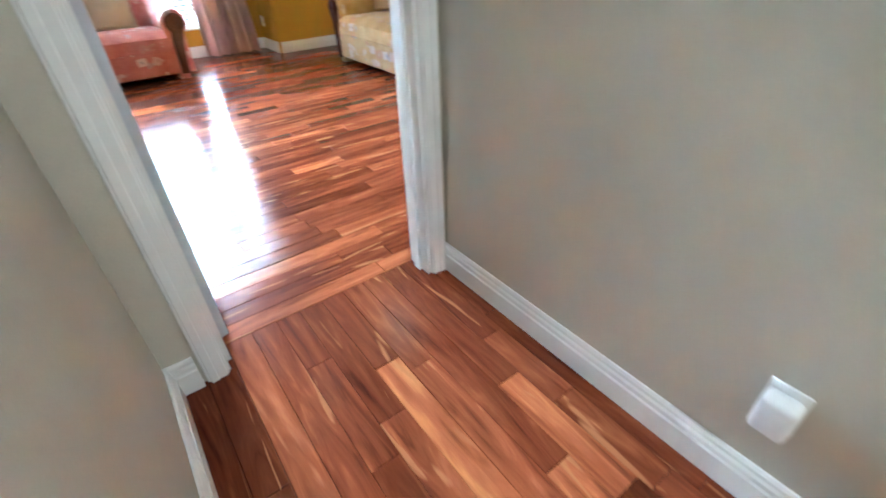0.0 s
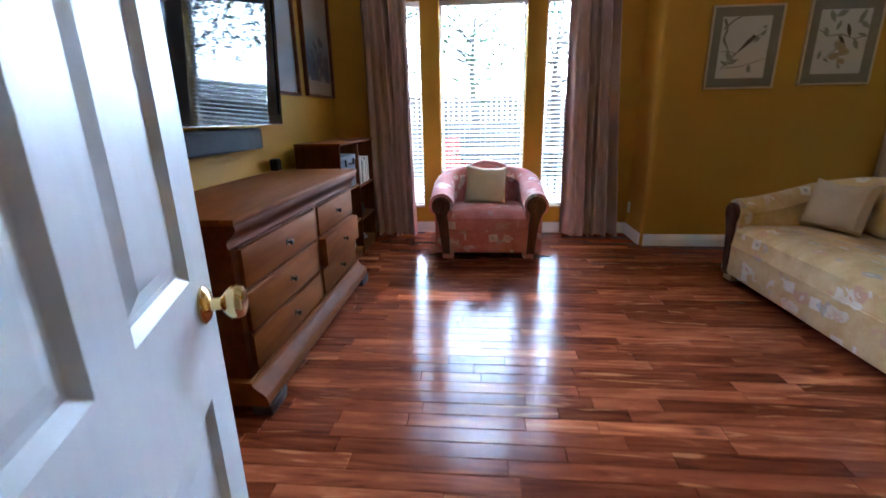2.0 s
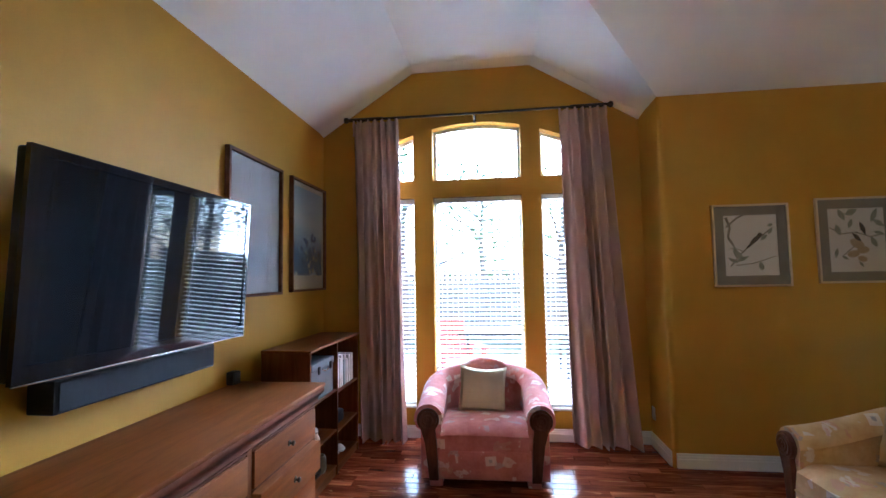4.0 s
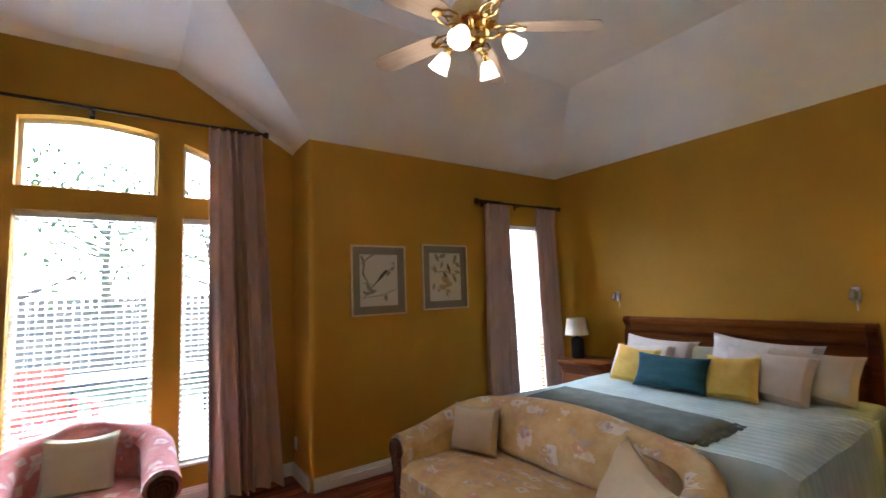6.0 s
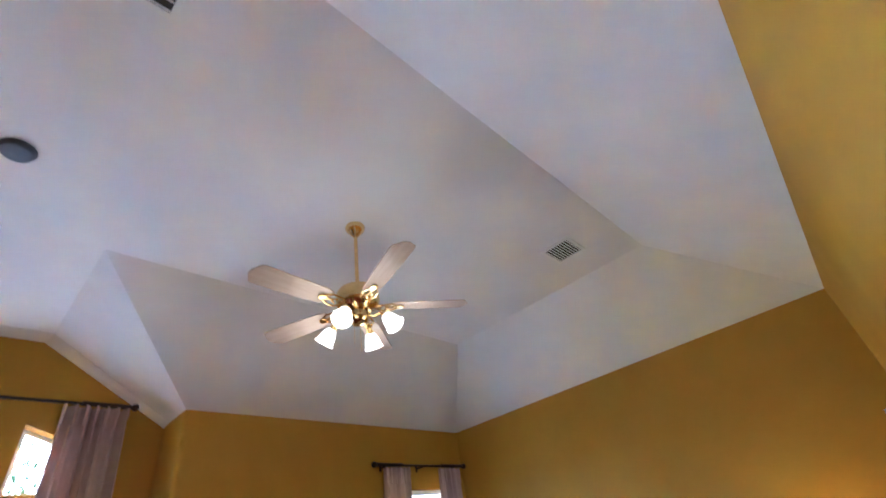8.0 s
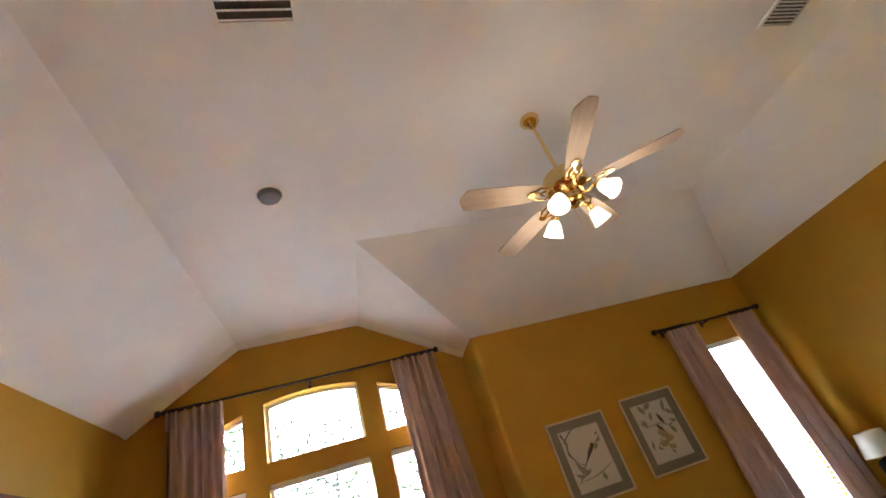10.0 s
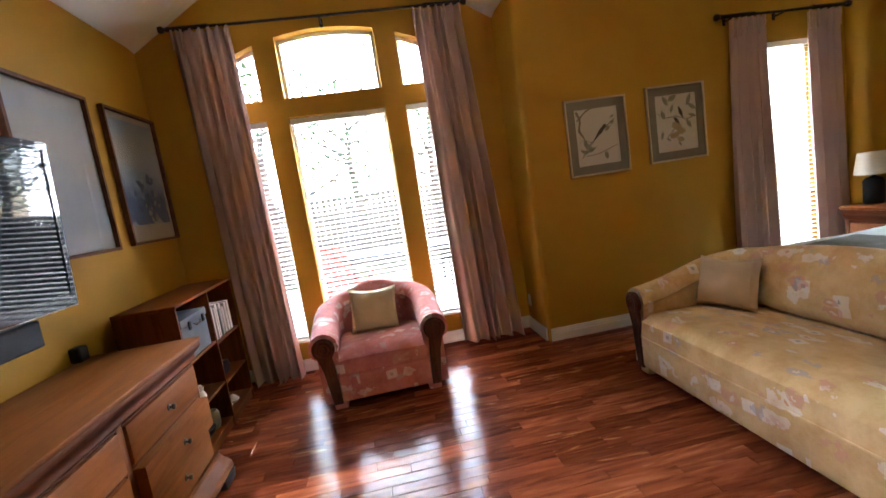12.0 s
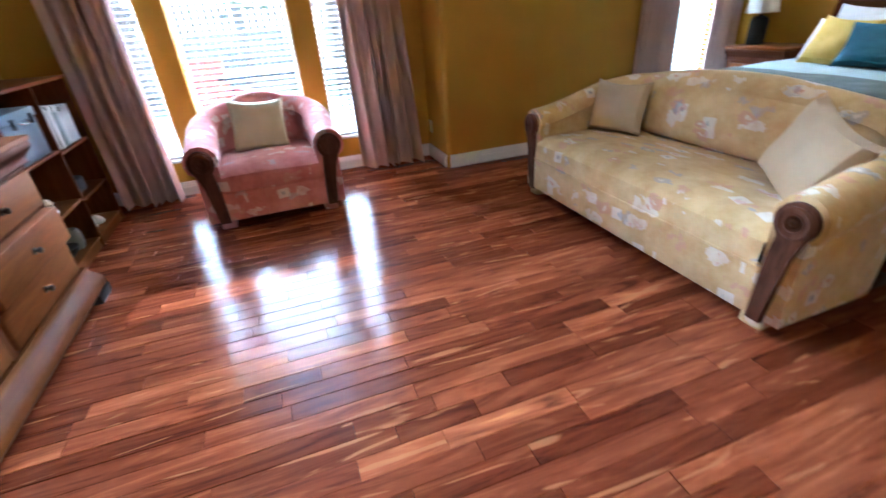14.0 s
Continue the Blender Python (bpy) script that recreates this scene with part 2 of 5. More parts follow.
def box(x0, x1, y0, y1, z0, z1, bevel=0.0, seg=1, bm=None):
    mine = bmesh.new()
    r = bmesh.ops.create_cube(mine, size=1.0)
    for v in r["verts"]:
        v.co = Vector((x0 + (v.co.x + 0.5) * (x1 - x0), y0 + (v.co.y + 0.5) * (y1 - y0), z0 + (v.co.z + 0.5) * (z1 - z0)))
    if bevel:
        bmesh.ops.bevel(mine, geom=list(mine.edges), offset=bevel, segments=seg, profile=0.5, affect='EDGES')
    return join(bm, mine) if bm is not None else mine


def join(bm, other):
    me = bpy.data.meshes.new("tmp")
    other.to_mesh(me)
    other.free()
    bm.from_mesh(me)
    bpy.data.meshes.remove(me)
    return bm


def moved(bm, m):
    bmesh.ops.transform(bm, matrix=m, verts=bm.verts)
    return bm


def lathe(profile, steps=24, m=None):
    """Turns a profile of (radius, height) about z."""
    bm = bmesh.new()
    rings = []
    for r, z in profile:
        rings.append([bm.verts.new((max(r, 1e-4) * math.cos(2 * math.pi * i / steps), max(r, 1e-4) * math.sin(2 * math.pi * i / steps), z)) for i in range(steps)])
    for a, b in zip(rings, rings[1:]):
        for i in range(steps):
            bm.faces.new((a[i], a[(i + 1) % steps], b[(i + 1) % steps], b[i]))
    bm.faces.new(rings[0][::-1]), bm.faces.new(rings[-1])
    return moved(bm, m) if m is not None else bm


def prism(outline, depth, m=None, bevel=0.0):
    """A closed outline in the xz plane, given depth along +y."""
    bm = bmesh.new()
    front = [bm.verts.new((x, 0, z)) for x, z in outline]
    back = [bm.verts.new((x, depth, z)) for x, z in outline]
    bm.faces.new(front), bm.faces.new(back[::-1])
    k = len(outline)
    for i in range(k):
        bm.faces.new((front[i], back[i], back[(i + 1) % k], front[(i + 1) % k]))
    if bevel:
        rim = [e for e in bm.edges if abs(e.verts[0].co.y - e.verts[1].co.y) < 1e-6]
        bmesh.ops.bevel(bm, geom=rim, offset=bevel, segments=2, profile=0.5, affect='EDGES')
    return moved(bm, m) if m is not None else bm


def holed(outline, holes, depth, m=None):
    """A flat panel in the xz plane with openings through it, depth along +y."""
    bm = bmesh.new()
    edges = []
    for loop in (outline, *holes):
        vs = [bm.verts.new((x, 0, z)) for x, z in loop]
        edges += [bm.edges.new((vs[i], vs[(i + 1) % len(vs)])) for i in range(len(vs))]
    bmesh.ops.triangle_fill(bm, edges=edges, use_beauty=True)
    r = bmesh.ops.extrude_face_region(bm, geom=list(bm.faces))
    bmesh.ops.translate(bm, verts=[v for v in r["geom"] if isinstance(v, bmesh.types.BMVert)], vec=(0, depth, 0))
    return moved(bm, m) if m is not None else bm


def rect(x0, x1, z0, z1):
    return [(x0, z0), (x1, z0), (x1, z1), (x0, z1)]


def tube(points, radius, steps=10):
    bm = bmesh.new()
    pts = [Vector(p) for p in points]
    rings = []
    for i, p in enumerate(pts):
        d = (pts[min(i + 1, len(pts) - 1)] - pts[max(i - 1, 0)]).normalized()
        up = Vector((0, 0, 1)) if abs(d.z) < 0.9 else Vector((1, 0, 0))
        a = d.cross(up).normalized()
        b = d.cross(a)
        r = radius[i] if isinstance(radius, (list, tuple)) else radius
        rings.append([bm.verts.new(p + (a * math.cos(t) + b * math.sin(t)) * r) for t in (2 * math.pi * j / steps for j in range(steps))])
    for a, b in zip(rings, rings[1:]):
        for j in range(steps):
            bm.faces.new((a[j], a[(j + 1) % steps], b[(j + 1) % steps], b[j]))
    bm.faces.new(rings[0][::-1]), bm.faces.new(rings[-1])
    return bm


def pillow_mesh(w, h, t, seed, dent=0.0, n=14):
    """A stuffed cushion in the xz plane, thick along y, with pulled corners and creases."""
    bm = bmesh.new()
    grid = {}
    for side in (1, -1):
        for i in range(n + 1):
            for j in range(n + 1):
                u, v = 2 * i / n - 1, 2 * j / n - 1
                rim = (i in (0, n)) or (j in (0, n))
                if rim and (0, i, j) in grid:
                    grid[side, i, j] = grid[0, i, j]
                    continue
                full = max(0.0, (1 - u ** 4) * (1 - v ** 4)) ** 0.42
                wob = noise.noise(Vector((u * 1.9 + seed, v * 1.9, side * 2.0 + seed * 0.3)))
                pull = 1 - 0.07 * (1 - u * u) * abs(v) ** 3
                pull2 = 1 - 0.07 * (1 - v * v) * abs(u) ** 3
                y = side * t / 2 * full * (1 + 0.22 * wob)
                z = v * h / 2 * pull - dent * (1 - u * u) * (v > 0) * v
                vert = bm.verts.new((u * w / 2 * pull2, y, z + 0.012 * wob * (1 - abs(v))))
                grid[side, i, j] = vert
                if rim:
                    grid[0, i, j] = vert
        for i in range(n):
            for j in range(n):
                q = [grid[side, i, j], grid[side, i + 1, j], grid[side, i + 1, j + 1], grid[side, i, j + 1]]
                bm.faces.new(q if side == -1 else q[::-1])
    return bm

# ---- plan ----
LX, RX, NY, PY, WY, AX = -0.91, 5.485, 3.075, 7.23, 7.735, 2.235
SPRING, FLAT, ROOF = 3.05, 3.635, 3.95
HALL_L, HALL_R, HALL_Y, HALL_BACK = 0.265, 1.25, 2.745, -0.6
EY, JOG = 2.862, 1.27
DOOR = (0.40, 1.18, 2.04)
BATH = (2.80, 3.55, 2.04)
# the wall with the second doorway runs slightly askew from the entry wall to the far corner
SKEW = math.degrees(math.atan2(NY - EY, RX - JOG))


def askew(ob):
    """Swings a thing built square to the entry wall onto the askew wall."""
    m = Matrix.Translation((JOG, EY, 0)) @ pose(0, 0, 0, 0, 0, SKEW) @ Matrix.Translation((-JOG, -EY, 0))
    ob.matrix_world = m @ ob.matrix_world
    return ob


# walls
structure("wall_west", box(LX - 0.14, LX, HALL_Y, WY + 0.16, -0.1, ROOF), MUSTARD, "mustard painted plaster wall behind the dresser", "wall")
structure("wall_east", box(RX, RX + 0.14, HALL_Y, PY + 0.16, -0.1, ROOF), MUSTARD, "mustard painted plaster wall behind the bed", "wall")


def arch(x):
    return 3.105 - 0.25 * (x - 0.675) ** 2


def arched(x0, x1, z0):
    n = 10
    top = [(x1 + (x0 - x1) * i / n, arch(x1 + (x0 - x1) * i / n)) for i in range(n + 1)]
    return [(x0, z0), (x1, z0)] + top


PANES = [(0.235, 1.115), (1.305, 1.66), (-0.31, 0.045)]
WZ0, WZ1, TZ0 = 0.285, 2.355, 2.53
holes = [rect(a, b, WZ0, WZ1) for a, b in PANES] + [arched(a, b, TZ0) for a, b in PANES]
structure("wall_north", holed(rect(LX, AX, -0.1, ROOF), holes, 0.16, pose(0, WY, 0)), MUSTARD, "mustard painted window wall with arched transom openings", "wall")
SIDEWIN = (4.63, 5.17, 0.285, 2.41)
# the wall with the bird prints: a rounded outer corner where it meets the alcove
bmw = holed(rect(AX + 0.045, RX, -0.1, ROOF), [rect(*SIDEWIN)], 0.16, pose(0, PY, 0))
structure("wall_northeast", bmw, MUSTARD, "mustard painted wall with two framed prints", "wall")
bmr = bmesh.new()
ring = [(AX + 0.045 - 0.045 * math.sin(a), PY + 0.045 - 0.045 * math.cos(a)) for a in (math.pi / 2 * i / 8 for i in range(9))]
ring = ring + [(AX, WY + 0.16), (AX + 0.14, WY + 0.16), (AX + 0.14, PY + 0.161), (AX + 0.045, PY + 0.161)]
lo = [bmr.verts.new((x, y, -0.1)) for x, y in ring]
hi = [bmr.verts.new((x, y, ROOF)) for x, y in ring]
bmr.faces.new(lo[::-1]), bmr.faces.new(hi)
for i in range(len(ring)):
    bmr.faces.new((lo[i], lo[(i + 1) % len(ring)], hi[(i + 1) % len(ring)], hi[i]))
structure("wall_alcove", bmr, MUSTARD, "short mustard return wall with a rounded corner", "wall", smooth=True)
# entry wall: painted mustard to the room, beige to the hall
structure("wall_south", holed(rect(LX, JOG, -0.1, ROOF), [rect(DOOR[0], DOOR[1], -0.05, DOOR[2])], 0.056, pose(0, EY - 0.056, 0)), MUSTARD, "mustard painted wall with the entry door", "wall")
askew(structure("wall_southeast", holed(rect(JOG, RX + 0.1, -0.1, ROOF), [rect(BATH[0], BATH[1], -0.05, BATH[2])], 0.11, pose(0, EY - 0.11, 0)), MUSTARD, "mustard painted wall with the second doorway", "wall"))
structure("wall_hall_end", holed(rect(HALL_L, HALL_R, -0.1, ROOF), [rect(DOOR[0], DOOR[1], -0.05, DOOR[2])], EY - 0.057 - HALL_Y, pose(0, HALL_Y, 0)), BEIGE, "beige painted wall around the bedroom door", "wall")
structure("wall_hall_west", box(HALL_L - 0.14, HALL_L, HALL_BACK, EY - 0.057, -0.1, 2.75), BEIGE, "beige painted hallway wall", "wall")
structure("wall_hall_east", box(HALL_R, HALL_R + 0.14, HALL_BACK, EY - 0.057, -0.1, 2.75), BEIGE, "beige painted hallway wall with a white plug", "wall")
structure("wall_hall_back", box(HALL_L - 0.14, HALL_R + 0.14, HALL_BACK - 0.14, HALL_BACK, -0.1, 2.75), BEIGE, "beige painted hallway end wall", "wall")
structure("hall_ceiling", box(HALL_L - 0.14, HALL_R + 0.14, HALL_BACK - 0.14, EY - 0.057, 2.75, 2.85), CEILING, "white painted hallway ceiling", "ceiling")
# closet room behind the second doorway
askew(structure("wall_bath", holed(rect(BATH[0] - 0.3, BATH[1] + 0.3, -0.1, 2.6), [], 0.1, pose(0, EY - 1.6, 0)), BEIGE, "beige wall beyond the second doorway", "wall"))
askew(structure("wall_bath_sides", box(BATH[1] + 0.3, BATH[1] + 0.4, EY - 1.6, EY - 0.111, -0.1, 2.6, bm=box(BATH[0] - 0.4, BATH[0] - 0.3, EY - 1.6, EY - 0.111, -0.1, 2.6)), BEIGE, "beige side walls beyond the second doorway", "wall"))
askew(structure("bath_ceiling", box(BATH[0] - 0.4, BATH[1] + 0.4, EY - 1.6, EY - 0.111, 2.6, 2.7), CEILING, "white ceiling beyond the second doorway", "ceiling"))
askew(structure("bath_floor", box(BATH[0] - 0.4, BATH[1] + 0.4, EY - 1.6, EY - 0.111, -0.1, 0.0), BEIGE, "beige floor beyond the second doorway", "floor"))
structure("roof_deck", box(LX - 0.3, RX + 0.3, HALL_Y, WY + 0.3, ROOF, ROOF + 0.1), TRIM, "plain deck above the vaulted ceiling", "roof")

# tray ceiling
fx0, fx1, fxa, fy0, fy1 = 0.04, 4.52, 1.255, 3.95, 6.135
bmc = bmesh.new()
C = lambda x, y, z: bmc.verts.new((x, y, z))
a0, a1, a2, a3, a4, a5 = C(LX, EY, SPRING), C(RX, NY, SPRING), C(RX, PY, SPRING), C(AX, PY, SPRING), C(AX, WY - 0.13, SPRING), C(LX, WY - 0.13, SPRING)
b0, b1, b2, b3, b4, b5 = C(fx0, fy0, FLAT), C(fx1, fy0, FLAT), C(fx1, fy1, FLAT), C(fxa, fy1, FLAT), C(fxa, WY - 0.13, FLAT + 0.05), C(fx0, WY - 0.13, FLAT + 0.05)
aj = C(JOG, EY, SPRING)
c2, c3, c4, c5 = C(AX, WY, SPRING - 0.015), C(fxa - 0.03, WY, FLAT + 0.018), C(fx0, WY, FLAT + 0.018), C(LX, WY, SPRING - 0.015)
for q in ((a0, aj, b0), (aj, a1, b1, b0), (a1, a2, b2, b1), (a2, a3, b3, b2), (a3, a4, b4, b3), (a5, a0, b0, b5), (b0, b1, b2, b3, b4, b5), (a4, c2, c3, b4), (b4, c3, c4, b5), (b5, c4, c5, a5)):
    bmc.faces.new(q)
bmesh.ops.triangulate(bmc, faces=[f for f in bmc.faces if len(f.verts) > 4])
ceil = structure("ceiling", bmc, CEILING, "white painted vaulted tray ceiling", "ceiling")
# floor below the boards
subfloor = structure("floor", box(LX, RX, EY - 0.001, WY, -0.12, -0.0125), SUBFLOOR, "glossy reddish hardwood plank floor", "floor")
hallfloor = structure("hall_floor", box(HALL_L, HALL_R, HALL_BACK, EY - 0.002, -0.12, -0.0125), SUBFLOOR, "glossy reddish hardwood hallway floor", "floor")


# baseboards
def base_run(name, p, q, mat=TRIM, h=0.115):
    """A moulded skirting from p to q, its face to the left of the way from p to q."""
    prof = [(0, 0), (0.017, 0), (0.017, h * 0.62), (0.013, h * 0.66), (0.013, h * 0.78), (0.009, h * 0.84), (0.009, h * 0.93), (0.005, h), (0, h)]
    d = Vector((q[0] - p[0], q[1] - p[1], 0))
    bm = prism([(-x - 0.002, z) for x, z in prof], d.length)
    ang = math.degrees(math.atan2(d.y, d.x)) - 90
    return structure(name, moved(bm, pose(p[0], p[1], 0.0005, 0, 0, ang)), mat, "white moulded wooden baseboard", "baseboard")


base_run("baseboard_1", (LX, WY), (LX, EY))
base_run("baseboard_2", (AX, WY), (LX, WY))
base_run("baseboard_3", (AX, PY + 0.03), (AX, WY))
base_run("baseboard_4", (RX, PY), (AX + 0.02, PY))
base_run("baseboard_5", (RX, NY), (RX, PY))
askew(base_run("baseboard_6", (BATH[1] + 0.07, EY), (RX, EY)))
askew(base_run("baseboard_7", (JOG, EY), (BATH[0] - 0.07, EY)))
base_run("baseboard_8", (LX, EY), (DOOR[0] - 0.07, EY))
base_run("baseboard_9", (HALL_R, HALL_BACK), (HALL_R, HALL_Y))
base_run("baseboard_10", (HALL_L, HALL_Y), (HALL_L, HALL_BACK))
base_run("baseboard_11", (DOOR[0] - 0.06, HALL_Y), (HALL_L, HALL_Y))


# door casings and jambs
def casing(name, x0, x1, top, y, out, w=0.062):
    """Moulded casing round a doorway on the wall face y, standing out along out (+1 or -1)."""
    bm = bmesh.new()
    for lo_, hi_, t in ((0.0, w, 0.012), (0.006, w - 0.012, 0.018), (w - 0.03, w - 0.008, 0.022)):
        y0, y1 = sorted((y, y + out * t))
        join(bm, box(x0 - hi_, x0 - lo_, y0, y1, 0, top + lo_, 0.002))
        join(bm, box(x1 + lo_, x1 + hi_, y0, y1, 0, top + lo_, 0.002))
        join(bm, box(x0 - hi_, x1 + hi_, y0, y1, top + lo_, top + hi_, 0.002))
    return structure(name, bm, TRIM, "white painted door casing", "trim")


def jamb(name, x0, x1, top, y0, y1, stop):
    bm = box(x0, x0 + 0.018, y0, y1, 0, top)
    box(x1 - 0.018, x1, y0, y1, 0, top, bm=bm)
    box(x0 + 0.018, x1 - 0.018, y0, y1, top - 0.018, top, bm=bm)
    box(x0 + 0.018, x0 + 0.03, stop - 0.035, stop, 0, top - 0.018, bm=bm)
    box(x1 - 0.03, x1 - 0.018, stop - 0.035, stop, 0, top - 0.018, bm=bm)
    return structure(name, bm, TRIM, "white painted door jamb", "trim")


casing("casing_1", DOOR[0] + 0.012, DOOR[1] - 0.005, DOOR[2] - 0.01, HALL_Y, -1)
casing("casing_2", DOOR[0] + 0.012, DOOR[1] - 0.012, DOOR[2] - 0.01, EY, 1)
askew(casing("casing_3", BATH[0] + 0.012, BATH[1] - 0.012, BATH[2] - 0.01, EY, 1))
jamb("jamb_1", DOOR[0], DOOR[1], DOOR[2], HALL_Y, EY, EY - 0.04)
askew(jamb("jamb_2", BATH[0], BATH[1], BATH[2], EY - 0.11, EY, EY - 0.04))


def panel_door(name, label, w, h, hinge, knob_side=1):
    """A six-panel door in the xz plane from its hinge at x = 0 to x = w."""
    root = thing(name, label, "door", hinge, kind="structure")
    t = 0.035
    st, mid = 0.105, 0.09
    rows = [(0.22, 0.82), (1.02, 1.60), (1.70, h - 0.115)]
    cols = [(st, w / 2 - mid / 2), (w / 2 + mid / 2, w - st)]
    hl = [rect(a, b, c, d) for c, d in rows for a, b in cols]
    part("door_leaf", holed(rect(0, w, 0.008, h), hl, t, pose(0, -t / 2, 0)), DOORPAINT, root)
    for c, d in rows:
        for a, b in cols:
            bm = box(a, b, -0.006, 0.006, c, d)
            for s in (-1, 1):
                m = 0.045
                vs_o = [bm.verts.new((x, s * 0.006, z)) for x, z in rect(a + 0.022, b - 0.022, c + 0.022, d - 0.022)]
                vs_i = [bm.verts.new((x, s * 0.0135, z)) for x, z in rect(a + m, b - m, c + m, d - m)]
                for i in range(4):
                    bm.faces.new((vs_o[i], vs_o[(i + 1) % 4], vs_i[(i + 1) % 4], vs_i[i]))
                bm.faces.new(vs_i)
                vs_r = [bm.verts.new((x, s * t / 2 * 0.98, z)) for x, z in rect(a, b, c, d)]
                vs_q = [bm.verts.new((x, s * 0.0065, z)) for x, z in rect(a + 0.014, b - 0.014, c + 0.014, d - 0.014)]
                for i in range(4):
                    bm.faces.new((vs_r[i], vs_r[(i + 1) % 4], vs_q[(i + 1) % 4], vs_q[i]))
            part("door_panel", bm, DOORPAINT, root, smooth=False)
    for s in (-1, 1):
        rot = pose(w - 0.065, s * t / 2, 0.965, 90 if s < 0 else -90)
        k = part("knob", lathe([(0.030, 0.0), (0.031, 0.004), (0.024, 0.010), (0.011, 0.014), (0.010, 0.028), (0.018, 0.034), (0.0265, 0.043), (0.028, 0.053), (0.024, 0.062), (0.012, 0.067), (0.0, 0.068)], 28, rot), BRASS, root, "polished brass knob")
    for z in (0.2, 1.02, h - 0.2):
        part("hinge", lathe([(0.006, 0), (0.006, 0.09)], 10, pose(-0.004, t / 2 + 0.003, z)), BRASS, root, "brass hinge")
    return root


panel_door("door_1", "white six-panel door with a brass knob, standing open", 0.715, 2.02, pose(DOOR[0] + 0.038, EY + 0.032, 0, 0, 0, 110))
panel_door("door_2", "white six-panel door folded back against the wall", 0.72, 2.02, pose(BATH[1] - 0.01, NY - 0.07, 0, 0, 0, 15))


# ---- windows ----
def window_unit(name, label, x0, x1, z0, z1, y, top=None, blind=True, sill=True, glass_y=0.12):
    root = thing(name, label, "window", kind="structure")
    f = 0.03
    if top is None:
        frame_bm = holed(rect(x0, x1, z0, z1), [rect(x0 + f, x1 - f, z0 + f, z1 - f)], 0.035, pose(0, y + glass_y - 0.01, 0))
        glass_bm = box(x0 + f, x1 - f, y + glass_y, y + glass_y + 0.006, z0 + f, z1 - f)
    else:
        n = 10
        inner = [(x0 + f, z0 + f), (x1 - f, z0 + f)] + [((x1 - f) + (x0 - x1 + 2 * f) * i / n, top((x1 - f) + (x0 - x1 + 2 * f) * i / n) - f) for i in range(n + 1)]
        frame_bm = holed(arched(x0, x1, z0), [inner], 0.035, pose(0, y + glass_y - 0.01, 0))
        glass_bm = prism(inner, 0.006, pose(0, y + glass_y, 0))
    part("window_frame", frame_bm, TRIM, root, smooth=False)
    g = part("pane", glass_bm, GLASS, root, smooth=False)
    g.visible_shadow = False
    if sill:
        part("window_sill", box(x0 - 0.0, x1 + 0.0, y - 0.02, y + glass_y - 0.012, z0 + 0.001, z0 + 0.022, 0.004), TRIM, root)
    if blind:
        b = thing("window_blind", "white horizontal slat blind, slats tilted open", "blind", group="window blinds")
        yb = y + 0.062
        part("head_rail", box(x0 + 0.006, x1 - 0.006, yb - 0.03, yb + 0.03, z1 - 0.05, z1 - 0.002, 0.003), BLIND, b)
        slat = bmesh.new()
        w = x1 - x0 - 0.016
        for i, (yy, zz) in enumerate(((-0.024, -0.002), (-0.012, 0.001), (0.0, 0.002), (0.012, 0.001), (0.024, -0.002))):
            slat.verts.new((-w / 2, yy, zz)), slat.verts.new((w / 2, yy, zz))
        slat.verts.ensure_lookup_table()
        for i in range(4):
            slat.faces.new([slat.verts[k] for k in (2 * i, 2 * i + 1, 2 * i + 3, 2 * i + 2)])
        r = bmesh.ops.extrude_face_region(slat, geom=list(slat.faces))
        bmesh.ops.translate(slat, verts=[v for v in r["geom"] if isinstance(v, bmesh.types.BMVert)], vec=(0, 0, -0.0025))
        me = mesh_of(slat, "slat", BLIND, True)
        z = z1 - 0.075
        k = 0
        while z > z0 + 0.06:
            o = new("slat", me)
            o.parent = b
            o.matrix_world = pose((x0 + x1) / 2, yb, z, 10 + random.uniform(-2, 2), random.uniform(-0.12, 0.12), 0)
            z -= 0.0455
        part("bottom_rail", box(x0 + 0.01, x1 - 0.01, yb - 0.026, yb + 0.026, z0 + 0.026, z0 + 0.045, 0.003), BLIND, b)
        for xx in ((x0 + 0.12, x1 - 0.12) if x1 - x0 > 0.5 else (x0 + 0.07, x1 - 0.07)):
            part("ladder_cord", tube([(xx, yb - 0.027, z0 + 0.03), (xx, yb - 0.027, z1 - 0.05)], 0.0012, 5), BLIND, b)
        part("pull_cord", tube([(x1 - 0.05, yb - 0.034, z1 - 0.75), (x1 - 0.05, yb - 0.034, z1 - 0.04)], 0.0014, 5), BLIND, b)
        part("tassel", lathe([(0.003, 0.03), (0.007, 0.0), (0.004, -0.004)], 8, pose(x1 - 0.05, yb - 0.034, z1 - 0.78)), BRONZE, b)
    return root


for i, (a, b) in enumerate(PANES):
    window_unit("window_%d" % (i + 1), "tall white-framed window with a white blind", a, b, WZ0, WZ1, WY)
    window_unit("window_%d" % (i + 4), "arched transom window above the tall window", a, b, TZ0, 3.1, WY, top=arch, blind=False, sill=False)
window_unit("window_7", "narrow white-framed window beside the bed", SIDEWIN[0], SIDEWIN[1], SIDEWIN[2], SIDEWIN[3], PY)

